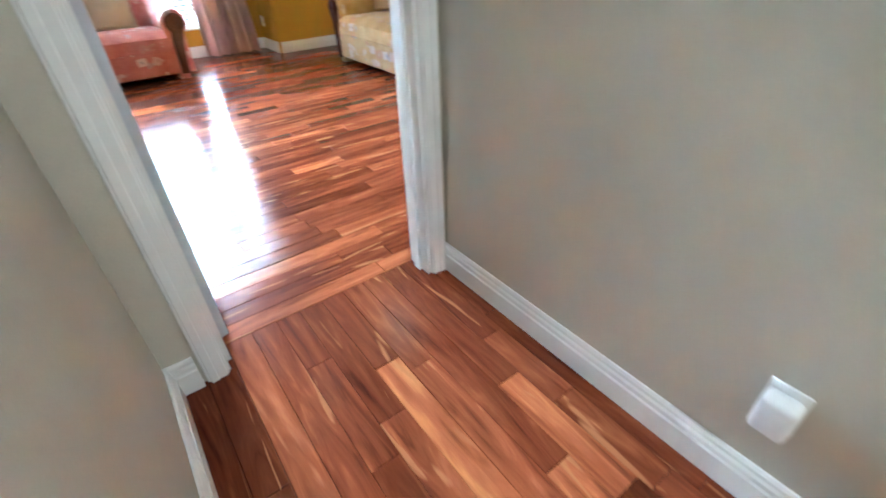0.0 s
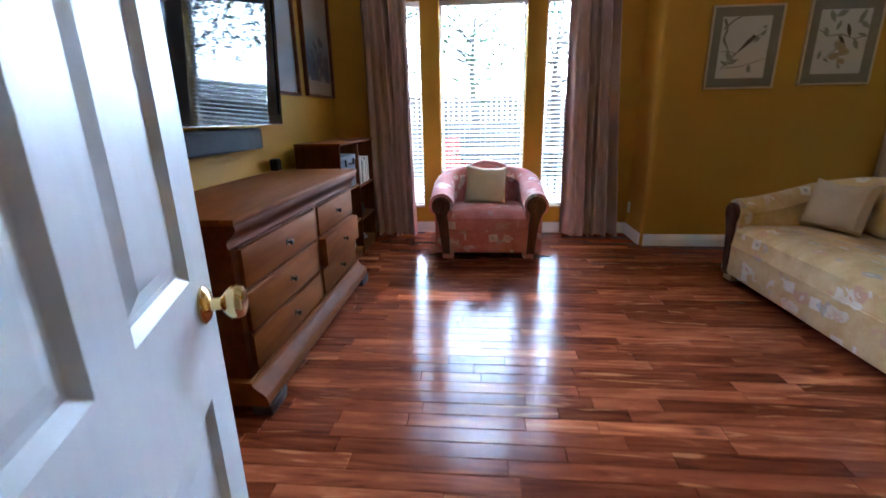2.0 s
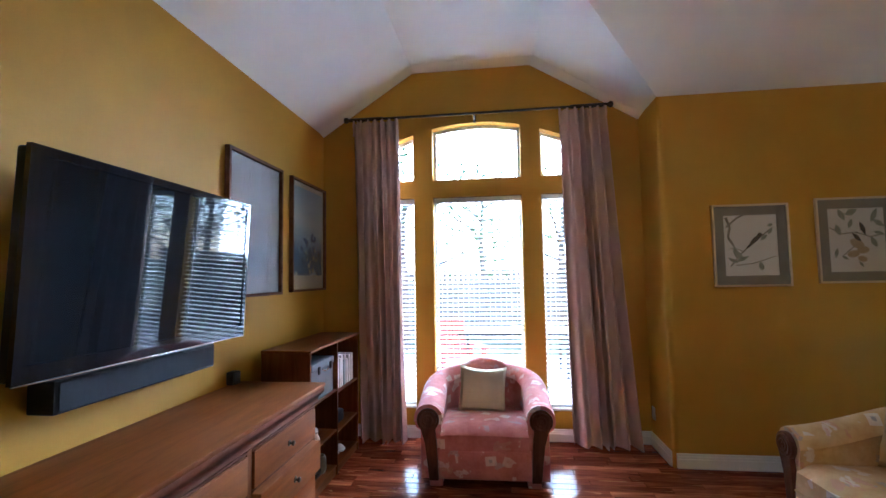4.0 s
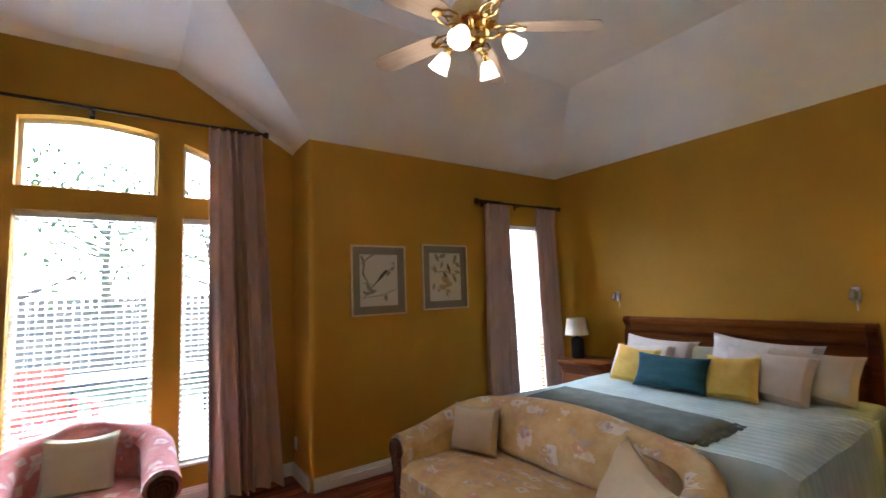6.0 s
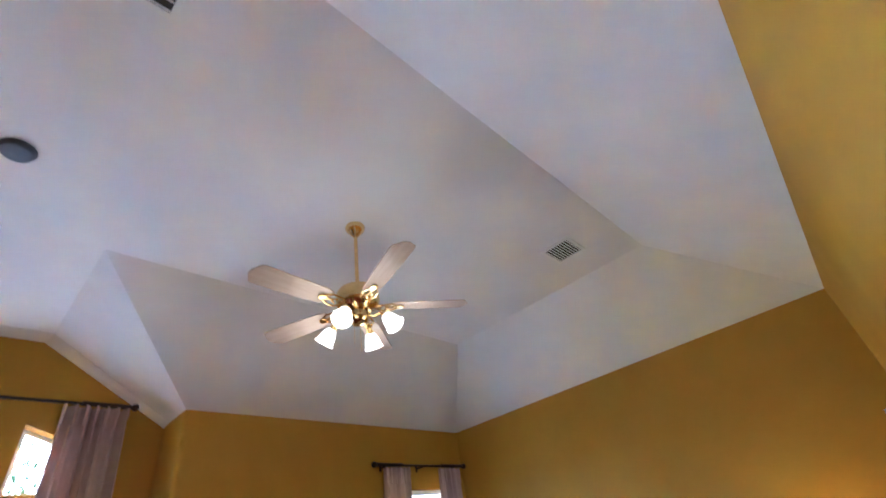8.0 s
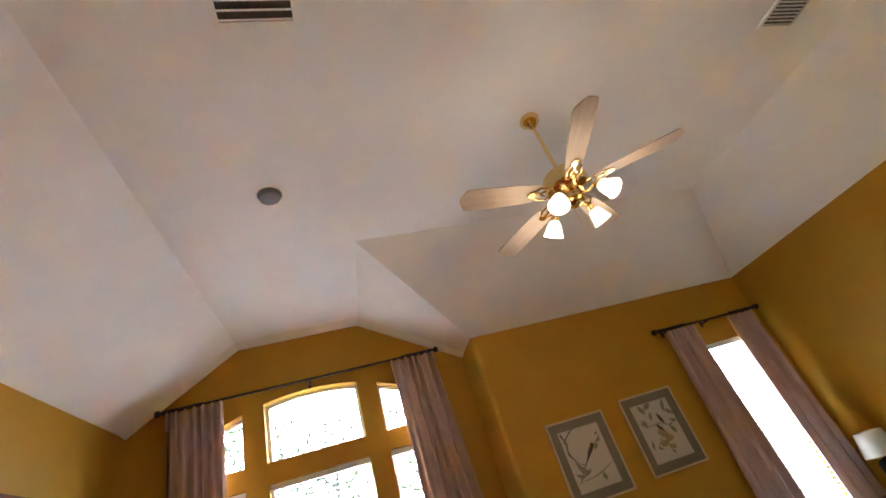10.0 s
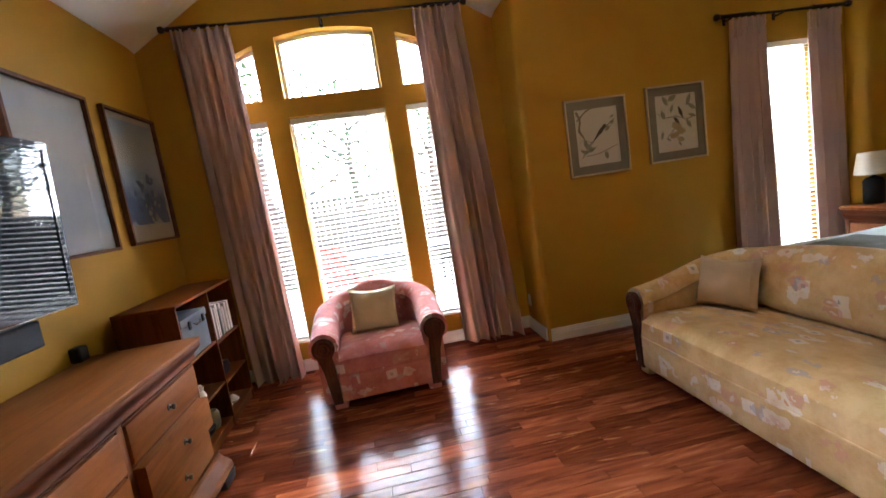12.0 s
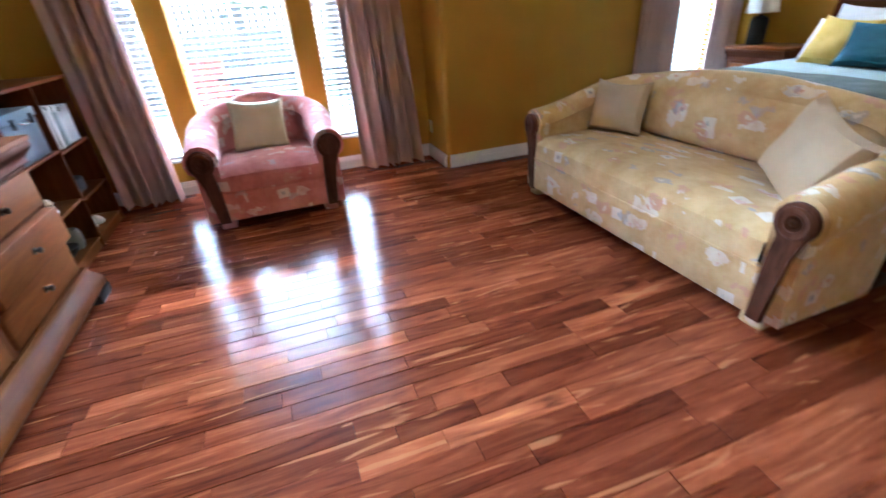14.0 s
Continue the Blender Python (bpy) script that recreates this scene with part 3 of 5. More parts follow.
# ---- outside ----
GRASS = noisy("garden_ground", (0.05, 0.07, 0.02), (0.12, 0.13, 0.05), 0.9, 1.5, 20.0, 0.3)
PAVING = noisy("patio_paving", (0.42, 0.40, 0.37), (0.55, 0.53, 0.49), 0.8, 2.0, 40.0, 0.2)
structure("ground", box(-60, 60, WY + 0.16, 140, -0.4, -0.14), GRASS, "lawn and garden ground outside the windows", "ground")
structure("patio", box(-4, 8, WY + 0.16, 12.5, -0.14, -0.06), PAVING, "pale paved patio outside the windows", "patio")
SKYCARD = glowing("bright_haze", (0.86, 0.94, 1.0), 8.0)
bd = structure("backdrop", box(-90, 90, 139, 139.2, -0.1, 120), SKYCARD, "bright hazy sky in the distance", "sky")
FENCE = noisy("fence_wood", (0.16, 0.13, 0.10), (0.25, 0.21, 0.17), 0.85, 3.0, 40.0, 0.2, stretch=(6, 6, 1))
fence = thing("garden_fence", "weathered grey wooden fence behind the patio", "fence", pose(0, 15.5, 0))
fp = mesh_of(box(-0.065, 0.065, -0.01, 0.01, -0.14, 1.75, 0.004), "fence_board", FENCE)
for i in range(110):
    o = new("fence_board", fp)
    o.parent = fence
    o.location = (-8 + i * 0.145, random.uniform(-0.004, 0.004), random.uniform(-0.01, 0.01))
LEAF = noisy("leaf", (0.05, 0.09, 0.02), (0.12, 0.17, 0.05), 0.6, 3.0, 30.0, 0.0)
BARK = noisy("bark", (0.10, 0.075, 0.055), (0.18, 0.14, 0.10), 0.9, 4.0, 30.0, 0.4)


def tree(x, y, h, seed):
    rnd = random.Random(seed)
    root = thing("tree", "leafy garden tree beyond the patio", "tree", pose(x, y, -0.14), group="garden trees")
    bm = tube([(0, 0, 0), (0.06, 0.03, h * 0.25), (-0.04, 0.05, h * 0.5), (0.05, 0, h * 0.85)], [0.16, 0.12, 0.09, 0.03], 8)
    tips = []
    for i in range(9):
        a, z0 = rnd.uniform(0, 6.28), h * rnd.uniform(0.3, 0.75)
        ln = rnd.uniform(0.9, 1.9)
        tip = Vector((math.cos(a) * ln, math.sin(a) * ln, z0 + rnd.uniform(0.5, 1.3)))
        join(bm, tube([(0, 0, z0), tuple((tip + Vector((0, 0, z0))) * 0.5), tuple(tip)], [0.05, 0.035, 0.01], 6))
        tips.append(tip)
    part("trunk", bm, BARK, root)
    verts, faces = [], []
    for tip in tips + [Vector((0, 0, h * 0.9))]:
        for k in range(95):
            c = tip + Vector((rnd.gauss(0, 0.5), rnd.gauss(0, 0.5), rnd.gauss(0, 0.4)))
            e = Euler((rnd.uniform(0, 3), rnd.uniform(0, 3), rnd.uniform(0, 3))).to_matrix()
            s = rnd.uniform(0.05, 0.10)
            i0 = len(verts)
            for p in ((-s, 0, 0), (0, -s * 0.5, 0.01), (s, 0, 0), (0, s * 0.5, 0.01)):
                verts.append(c + e @ Vector(p))
            faces.append((i0, i0 + 1, i0 + 2, i0 + 3))
    me = bpy.data.meshes.new("crown")
    me.from_pydata([tuple(v) for v in verts], [], faces)
    me.materials.append(LEAF)
    new("crown", me).parent = root


for i, (x, y, h) in enumerate(((-1.4, 13.8, 4.6), (0.4, 16.5, 5.0), (2.4, 14.2, 4.2), (5.6, 13.5, 4.4), (7.5, 17.0, 5.5), (-3.5, 18.0, 6.0), (4.0, 19.0, 5.8))):
    tree(x, y, h, 10 + i)
REDPAINT = noisy("red_paint", (0.42, 0.07, 0.05), (0.55, 0.11, 0.08), 0.5, 4.0, 40.0, 0.05)
chair = thing("patio_chair", "red slatted wooden patio chair outdoors", "chair", pose(0.15, 10.2, -0.06, 0, 0, 25))
for i in range(5):
    part("back_slat", box(-0.26 + i * 0.11, -0.17 + i * 0.11, 0.0, 0.02, 0.3, 1.0, 0.004), REDPAINT, chair).rotation_euler = (radians(-14), 0, 0)
for i in range(5):
    part("seat_slat", box(-0.27, 0.28, -0.5 + i * 0.1, -0.42 + i * 0.1, 0.36, 0.38, 0.004), REDPAINT, chair)
for sx in (-0.31, 0.31):
    part("arm", box(sx - 0.05, sx + 0.05, -0.55, 0.12, 0.58, 0.605, 0.005), REDPAINT, chair)
    for sy in (-0.48, 0.05):
        part("leg", box(sx - 0.025, sx + 0.025, sy - 0.03, sy + 0.03, 0.0, 0.58, 0.004), REDPAINT, chair)
TABLETOP = noisy("dark_metal", (0.03, 0.035, 0.04), (0.06, 0.065, 0.07), 0.4, 4.0, 40.0, 0.05, metal=0.5)
table = thing("patio_table", "dark metal patio table outdoors", "table", pose(1.1, 10.9, -0.06))
part("tabletop", box(-0.9, 0.9, -0.5, 0.5, 0.70, 0.73, 0.006), TABLETOP, table)
for sx in (-0.8, 0.8):
    for sy in (-0.42, 0.42):
        part("leg", box(sx - 0.02, sx + 0.02, sy - 0.02, sy + 0.02, 0, 0.70), TABLETOP, table)


# ---- curtains ----
def curtain(name, label, x_top, x_bot, z1, y, folds, depth, flare, seed):
    rnd = random.Random(seed)
    bm = bmesh.new()
    nu, nv = folds * 16, 22
    cuts = [0.0]
    for _ in range(folds):
        cuts.append(cuts[-1] + rnd.uniform(0.65, 1.35))
    cuts = [c / cuts[-1] for c in cuts]
    rows = []
    ph = [rnd.uniform(-0.5, 0.5) for _ in range(folds + 3)]
    for j in range(nv + 1):
        v = j / nv
        z = z1 + (0.012 - z1) * v
        row = []
        for i in range(nu + 1):
            u = i / nu
            x = (x_top[0] + (x_top[1] - x_top[0]) * u) * (1 - v) + (x_bot[0] + (x_bot[1] - x_bot[0]) * u) * v
            f = next((q for q in range(folds) if u <= cuts[q + 1]), folds - 1)
            k = f + (u - cuts[f]) / (cuts[f + 1] - cuts[f])
            amp = depth * (0.55 + flare * v) * (0.78 + 0.42 * math.sin(2.1 * k + seed))
            k0 = min(int(k), folds)
            drift = ph[k0] + (ph[k0 + 1] - ph[k0]) * (k - k0)
            wave = math.sin(2 * math.pi * k + 1.6 * drift * v)
            sharp = wave + 0.18 * math.sin(4 * math.pi * k + 2.0 * drift)
            x += 0.012 * math.sin(4 * v + k * 1.3 + seed) * v
            row.append(bm.verts.new((x, y + amp * sharp + 0.01 * noise.noise(Vector((u * 8, v * 3, seed))), z)))
        rows.append(row)
    for a, b in zip(rows, rows[1:]):
        for i in range(nu):
            bm.faces.new((a[i], a[i + 1], b[i + 1], b[i]))
    r = bmesh.ops.extrude_face_region(bm, geom=list(bm.faces))
    bmesh.ops.translate(bm, verts=[v for v in r["geom"] if isinstance(v, bmesh.types.BMVert)], vec=(0, 0.004, 0))
    root = thing(name, label, "curtain", group="curtains")
    part("drape", bm, CURTAIN, root)
    # pinched pleats at the heading
    for i in range(folds + 1):
        u = (i + 0.1) / (folds + 0.2)
        x = x_top[0] + (x_top[1] - x_top[0]) * u
        part("pleat", lathe([(0.010, z1 + 0.005), (0.013, z1 - 0.05), (0.007, z1 - 0.10), (0.011, z1 - 0.15)], 8, pose(x, y - depth * 0.42, 0)), CURTAIN, root)
    return root


curtain("curtain", "floor-length taupe pleated curtain by the arched window", (-0.53, -0.08), (-0.47, -0.03), 3.12, WY - 0.15, 6, 0.072, 0.5, 1)
curtain("curtain", "floor-length taupe pleated curtain by the arched window", (1.475, 1.905), (1.52, 2.09), 3.12, WY - 0.15, 6, 0.072, 0.5, 2)
curtain("curtain", "narrow taupe curtain beside the bedside window", (4.19, 4.51), (4.12, 4.56), 2.60, PY - 0.11, 5, 0.062, 0.6, 3)
curtain("curtain", "narrow taupe curtain beside the bedside window", (4.97, 5.29), (4.985, 5.36), 2.60, PY - 0.11, 4, 0.06, 0.6, 4)


def curtain_rod(label, x0, x1, y, z, wall_y):
    root = thing("curtain_rod", label, "curtain rod", group="curtain rods")
    part("rod", tube([(x0, y, z), ((x0 + x1) / 2, y, z - 0.004), (x1, y, z)], 0.0125, 12), BRONZE, root)
    for x, s in ((x0, -1), (x1, 1)):
        part("finial", lathe([(0.012, -0.012), (0.02, 0.0), (0.014, 0.01), (0.026, 0.026), (0.03, 0.042), (0.024, 0.058), (0.0, 0.066)], 16, pose(x, y, z, 0, 90 * s, 0)), BRONZE, root)
        part("sleeve", tube([(x, y, z), (x - s * 0.33, y, z)], 0.019, 12), BRONZE, root)
    for x in (x0 + 0.12, (x0 + x1) / 2, x1 - 0.12):
        part("bracket", box(x - 0.008, x + 0.008, y, wall_y, z - 0.02, z - 0.008, 0.002, bm=box(x - 0.015, x + 0.015, wall_y - 0.006, wall_y, z - 0.045, z + 0.03, 0.002)), BRONZE, root)
    return root


curtain_rod("dark bronze curtain rod above the arched window", -0.57, 1.91, WY - 0.15, 3.145, WY)
curtain_rod("dark bronze curtain rod above the bedside window", 4.10, 5.36, PY - 0.11, 2.63, PY)


# ---- upholstered seats ----
def tub_seat(name, label, category, width, depth, seat_h, arm_h, back_h, roll, camel, cloth, m, crown=0.03):
    """A wrap-round seat: rolled arms that climb into a curved back, carved wooden arm fronts. Front at -y."""
    root = thing(name, label, category, m)
    w, d = width / 2, depth / 2
    rc = 0.26
    path = []
    cx, cy = w - roll, d - roll
    for i in range(9):
        path.append((-cx, -d + 0.03 + (cy - rc + d - 0.03) * i / 8, -1.0, 0.0))
    for i in range(1, 8):
        a = math.pi / 2 * i / 8
        path.append((-cx + rc - rc * math.cos(a), cy - rc + rc * math.sin(a), -math.cos(a), math.sin(a)))
    nb = 14
    for i in range(nb + 1):
        path.append((-cx + rc + (2 * cx - 2 * rc) * i / nb, cy, 0.0, 1.0))
    half = [(-x, y, -nx, ny) for x, y, nx, ny in path[: 16]][::-1]
    path = path + half
    total = [0.0]
    for a, b in zip(path, path[1:]):
        total.append(total[-1] + math.hypot(b[0] - a[0], b[1] - a[1]))
    arm_len = total[15]
    bm = bmesh.new()
    rings = []
    for (x, y, nx, ny), s in zip(path, total):
        e = min(s, total[-1] - s)
        t = min(1.0, e / arm_len)
        t = t * t * (3 - 2 * t) * 0.55 + 0.45 * t
        h = arm_h + (back_h - camel - arm_h) * t
        if e > arm_len:
            k = (e - arm_len) / (total[-1] / 2 - arm_len)
            h += camel * math.sin(k * math.pi / 2)
        rr = roll * (1.0 - 0.12 * t)
        sec = [(-rr * 0.72, 0.055), (-rr * 0.75, seat_h - 0.08), (-rr * 0.78, h - rr * 1.2)]
        for q in range(9):
            a = math.pi - (math.pi * 1.18) * q / 8
            sec.append((rr * 0.98 * math.cos(a) + rr * 0.1, h - rr + rr * math.sin(a)))
        sec += [(rr * 0.62, h - rr * 1.75), (rr * 0.6, seat_h - 0.12), (rr * 0.6, 0.055)]
        rings.append([bm.verts.new((x + nx * o, y + ny * o, z + 0.004 * noise.noise(Vector((x * 5, y * 5, z * 5))))) for o, z in sec])
    k = len(rings[0])
    for a, b in zip(rings, rings[1:]):
        for i in range(k - 1):
            bm.faces.new((a[i], a[i + 1], b[i + 1], b[i]))
        bm.faces.new((a[k - 1], a[0], b[0], b[k - 1]))
    bm.faces.new(rings[0]), bm.faces.new(rings[-1][::-1])
    part("backrest", bm, cloth, root)
    # carved arm fronts
    for s in (-1, 1):
        pts = []
        zc, r0 = arm_h - roll * 1.0, roll * 0.76
        for q in range(15):
            a = math.radians(-58 + 296 * q / 14)
            pts.append((r0 * math.cos(a) + s * roll * 0.1, zc + r0 * math.sin(a)))
        lean = -s * 0.03
        pts += [(-roll * 0.36 + lean * 0.4, zc - roll * 1.5), (-roll * 0.31 + lean, 0.05), (roll * 0.31 + lean, 0.05), (roll * 0.36 + lean * 0.4, zc - roll * 1.5)]
        part("arm_front", prism(pts, 0.03, pose(s * cx, -d, 0), 0.006), WALNUT, root, "carved dark wooden arm front")
        ringbm = bmesh.new()
        for rad in (0.62, 0.38, 0.16):
            join(ringbm, lathe([(roll * rad, 0.0), (roll * rad, 0.004), (roll * (rad - 0.07), 0.008), (roll * (rad - 0.12), 0.004)], 20, pose(s * cx + s * roll * 0.1, -d, zc, 90)))
        part("rosette", ringbm, WALNUT, root)
        for yy in (-d + 0.07, d - 0.1):
            fx = s * (cx - 0.045)
            part("foot", box(fx - 0.05, fx + 0.05, yy - 0.05, yy + 0.05, 0.0, 0.062, 0.012, 2), cloth if yy < 0 else WALNUT, root)
    inner = cx - roll * 0.72
    # seat cushion with a crowned top and a long rounded front
    bm = bmesh.new()
    nx_, ny_ = 16, 12
    y0, y1 = -d + 0.012, d - roll * 1.6
    top = []
    for j in range(ny_ + 1):
        row = []
        for i in range(nx_ + 1):
            u, v = 2 * i / nx_ - 1, j / ny_
            z = seat_h + crown * (1 - u ** 4) * math.sin(math.pi * min(1.0, v * 1.1 + 0.08)) - 0.05 * (1 - min(1.0, v * 7)) ** 2 + 0.006 * noise.noise(Vector((u * 2, v * 3, seat_h)))
            row.append(bm.verts.new((u * inner, y0 + (y1 - y0) * v, z)))
        top.append(row)
    for j in range(ny_):
        for i in range(nx_):
            bm.faces.new((top[j][i], top[j][i + 1], top[j + 1][i + 1], top[j + 1][i]))
    low = [bm.verts.new((v.co.x, v.co.y - 0.012, seat_h - 0.15)) for v in top[0]]
    for i in range(nx_):
        bm.faces.new((low[i], low[i + 1], top[0][i + 1], top[0][i]))
    part("seat", bm, cloth, root)
    if category == "sofa":
        bm = bmesh.new()
        nu_, nv_ = 28, 10
        yb = d - roll * 1.62
        grid_ = []
        for j in range(nv_ + 1):
            v = j / nv_
            row = []
            for i in range(nu_ + 1):
                u = 2 * i / nu_ - 1
                head = back_h - 0.035 - camel * 0.9 * u * u
                puff = 0.085 * (1 - abs(u) ** 7) * (1 - abs(2 * v - 1) ** 5) + 0.008 * noise.noise(Vector((u * 4, v * 3, 1)))
                row.append(bm.verts.new((u * inner * 0.83, yb + 0.05 * v - puff, seat_h - 0.01 + (head - seat_h) * v)))
            grid_.append(row)
        for a, b in zip(grid_, grid_[1:]):
            for i in range(nu_):
                bm.faces.new((a[i], a[i + 1], b[i + 1], b[i]))
        r = bmesh.ops.extrude_face_region(bm, geom=list(bm.faces))
        bmesh.ops.translate(bm, verts=[q for q in r["geom"] if isinstance(q, bmesh.types.BMVert)], vec=(0, 0.05, 0))
        part("back_cushion", bm, cloth, root)
        part("seat_welt", tube([(-inner, -d - 0.001, seat_h - 0.152), (0, -d - 0.004, seat_h - 0.152), (inner, -d - 0.001, seat_h - 0.152)], 0.006, 6), cloth, root)
    part("front_rail", box(-inner - 0.02, inner + 0.02, -d + 0.006, -d + 0.05, 0.058, seat_h - 0.152, 0.014, 3), cloth, root)
    # black underframe: the shade beneath the seat put into its colour
    part("underframe", box(-inner, inner, -d + 0.08, d - 0.12, 0.04, seat_h - 0.1), BLACK, root, "underframe coloured black for the shade below the seat")
    return root


tub_seat("armchair", "coral pink patterned tub armchair before the window", "armchair", 1.04, 0.86, 0.42, 0.60, 0.83, 0.112, 0.06, PINK_CLOTH, pose(0.73, 7.16, 0.0, 0, 0, 1))
tub_seat("sofa", "cream floral camelback sofa with carved arm fronts", "sofa", 2.08, 0.90, 0.44, 0.62, 0.88, 0.105, 0.07, SOFA_CLOTH, pose(3.003, 5.403, 0.0, 0, 0, -90))


def cushion(name, label, w, h, t, mat, m, seed, dent=0.0, group="", piping=False):
    root = tagged(part(name, pillow_mesh(w, h, t, seed, dent), mat), label, "pillow", group)
    root.matrix_world = m
    return root


cushion("throw_pillow", "plain cream square throw pillow on the armchair", 0.40, 0.38, 0.13, CREAM_CLOTH, pose(0.715, 7.20, 0.61, -14, 4, 3), 1, 0.02)
cushion("throw_pillow", "plain tan square throw pillow on the sofa", 0.40, 0.35, 0.14, TAN_CLOTH, pose(3.10, 6.08, 0.62, -16, 0, -70), 2, 0.02)
cushion("throw_pillow", "plain tan square throw pillow leaning on the sofa arm", 0.44, 0.40, 0.14, TAN_CLOTH, pose(2.98, 4.72, 0.63, -20, 18, -118), 3, 0.02)


# ---- dresser ----
def knob_at(parent, m, mat=BRONZE):
    part("knob", lathe([(0.017, 0.0), (0.017, 0.003), (0.007, 0.006), (0.006, 0.014), (0.013, 0.019), (0.015, 0.025), (0.010, 0.031), (0.0, 0.033)], 16, m), mat, parent, "small dark metal knob")


def run_y(profile, y0, y1):
    """A profile of (x, z) drawn out along y."""
    return prism(profile, y1 - y0, pose(0, y0, 0))


def curve(p0, p1, bulge, n=8):
    """An S-shaped run of points between two profile points."""
    return [(p0[0] + (p1[0] - p0[0]) * i / n + bulge * math.sin(2 * math.pi * i / n), p0[1] + (p1[1] - p0[1]) * i / n) for i in range(n + 1)]


D0, D1, DF, DB, DH = 4.469, 6.186, -0.315, -0.87, 0.885
dresser = thing("dresser", "wide cherry wood dresser with six drawers", "dresser", pose(0, 0, 0))
part("case", box(DB, DF - 0.004, D0 + 0.03, D1 - 0.03, 0.13, 0.76, 0.003), CHERRY_DARK, dresser)
part("top", box(DB - 0.01, DF + 0.05, D0 - 0.012, D1 + 0.012, 0.86, DH, 0.006, 2), CHERRY, dresser, "polished cherry top with a pale worn front edge")
part("cornice", run_y([(DB, 0.76), (DF + 0.004, 0.76)] + curve((DF + 0.006, 0.765), (DF + 0.042, 0.86), -0.012) + [(DB, 0.86)], D0, D1), CHERRY_DARK, dresser, "curved cornice under the top")
part("plinth", run_y([(DB, 0.05), (DF + 0.075, 0.05), (DF + 0.08, 0.065)] + curve((DF + 0.075, 0.075), (DF + 0.012, 0.165), 0.010) + [(DB, 0.165)], D0, D1), CHERRY, dresser, "flared curved plinth")
# feet coloured near black for the shadow under the plinth
for yy in (D0, D1 - 0.17):
    part("bracket_foot", prism([(yy + 0.01, 0.0), (yy + 0.15, 0.0), (yy + 0.165, 0.03), (yy + 0.168, 0.052), (yy + 0.002, 0.052), (yy, 0.03)], 0.09, pose(DF + 0.085, 0, 0, 0, 0, 90), 0.004), DARKWOOD_SHADE, dresser)
    part("back_foot", box(DB + 0.01, DB + 0.1, yy + 0.02, yy + 0.15, 0.0, 0.052), DARKWOOD_SHADE, dresser)
ymid = 5.385
cols = ((D0 + 0.07, ymid - 0.028), (ymid + 0.028, D1 - 0.07))
rowz = ((0.567, 0.742), (0.372, 0.547), (0.185, 0.352))
for ci, (ya, yb) in enumerate(cols):
    for ri, (za, zb) in enumerate(rowz):
        out = 0.016 + (0.035 if (ci, ri) == (1, 1) else 0.0)
        dr = part("drawer", box(DF - 0.10, DF + out, ya, yb, za, zb, 0.006, 2), CHERRY, dresser)
        knob_at(dr, pose(DF + out, (ya + yb) / 2 + (0.0 if ci else 0.02), (za + zb) / 2, 0, 90, 0))
    for z in (0.557, 0.362, 0.751):
        part("bead", box(DF - 0.004, DF + 0.008, ya - 0.01, yb + 0.01, z - 0.005, z + 0.005, 0.002), CHERRY_DARK, dresser)
part("stile", box(DF - 0.004, DF + 0.006, ymid - 0.022, ymid + 0.022, 0.165, 0.76, 0.002), CHERRY_TALL, dresser)

# ---- bookcase ----
S0, S1, SF, SB, SH = 6.355, 7.405, -0.44, -0.80, 1.06
shelf = thing("bookcase", "low cherry bookcase with open shelves, partly filled", "bookcase")
for y in (S0, (S0 + S1) / 2 - 0.009, S1 - 0.018):
    part("upright", box(SB, SF, y, y + 0.018, 0.0, SH - 0.02, 0.002), CHERRY_TALL, shelf)
part("top", box(SB - 0.005, SF + 0.008, S0 - 0.006, S1 + 0.006, SH - 0.02, SH, 0.003), CHERRY, shelf)
part("back", box(SB - 0.006, SB - 0.0005, S0 + 0.004, S1 - 0.004, 0.02, SH - 0.021), CHERRY_DARK, shelf)
sm = (S0 + S1) / 2
for z in (0.06, 0.34, 0.655):
    part("shelf_board", box(SB, SF - 0.004, S0 + 0.0185, sm - 0.0095, z, z + 0.018, 0.002), CHERRY, shelf)
for z in (0.06, 0.32, 0.63):
    part("shelf_board", box(SB, SF - 0.004, sm + 0.0095, S1 - 0.0185, z, z + 0.018, 0.002), CHERRY, shelf)
part("kickboard", box(SF - 0.03, SF - 0.012, S0 + 0.0185, S1 - 0.0185, 0.0, 0.06), CHERRY, shelf)
rb = random.Random(4)
PAGES = [noisy("book_cover_white", (0.66, 0.66, 0.64), (0.74, 0.74, 0.72), 0.5, 5, 60, 0.05), noisy("book_cover_red", (0.30, 0.05, 0.04), (0.40, 0.08, 0.06), 0.5, 5, 60, 0.05), noisy("book_cover_blue", (0.10, 0.16, 0.24), (0.16, 0.23, 0.32), 0.5, 5, 60, 0.05), noisy("book_cover_teal", (0.30, 0.38, 0.38), (0.40, 0.47, 0.47), 0.5, 5, 60, 0.05)]
y = sm + 0.03
k = 0
while y < S1 - 0.10:
    t, h = rb.uniform(0.022, 0.042), rb.uniform(0.20, 0.27)
    c = PAGES[1] if k == 1 else (PAGES[3] if k == 6 else PAGES[0])
    nm = {PAGES[0]: "white", PAGES[1]: "red", PAGES[3]: "pale teal"}[c]
    bk = tagged(part("book", box(SF - 0.21, SF - rb.uniform(0.02, 0.04), y, y + t, 0.6485, 0.6485 + h, 0.003), c), "%s upright book on the bookcase shelf" % nm, "book", "books on the shelf")
    y += t + 0.0015
    k += 1
boxg = thing("file_box", "grey plastic file box with a clasp on the bookcase", "box", pose(-0.59, 6.60, 0.673))
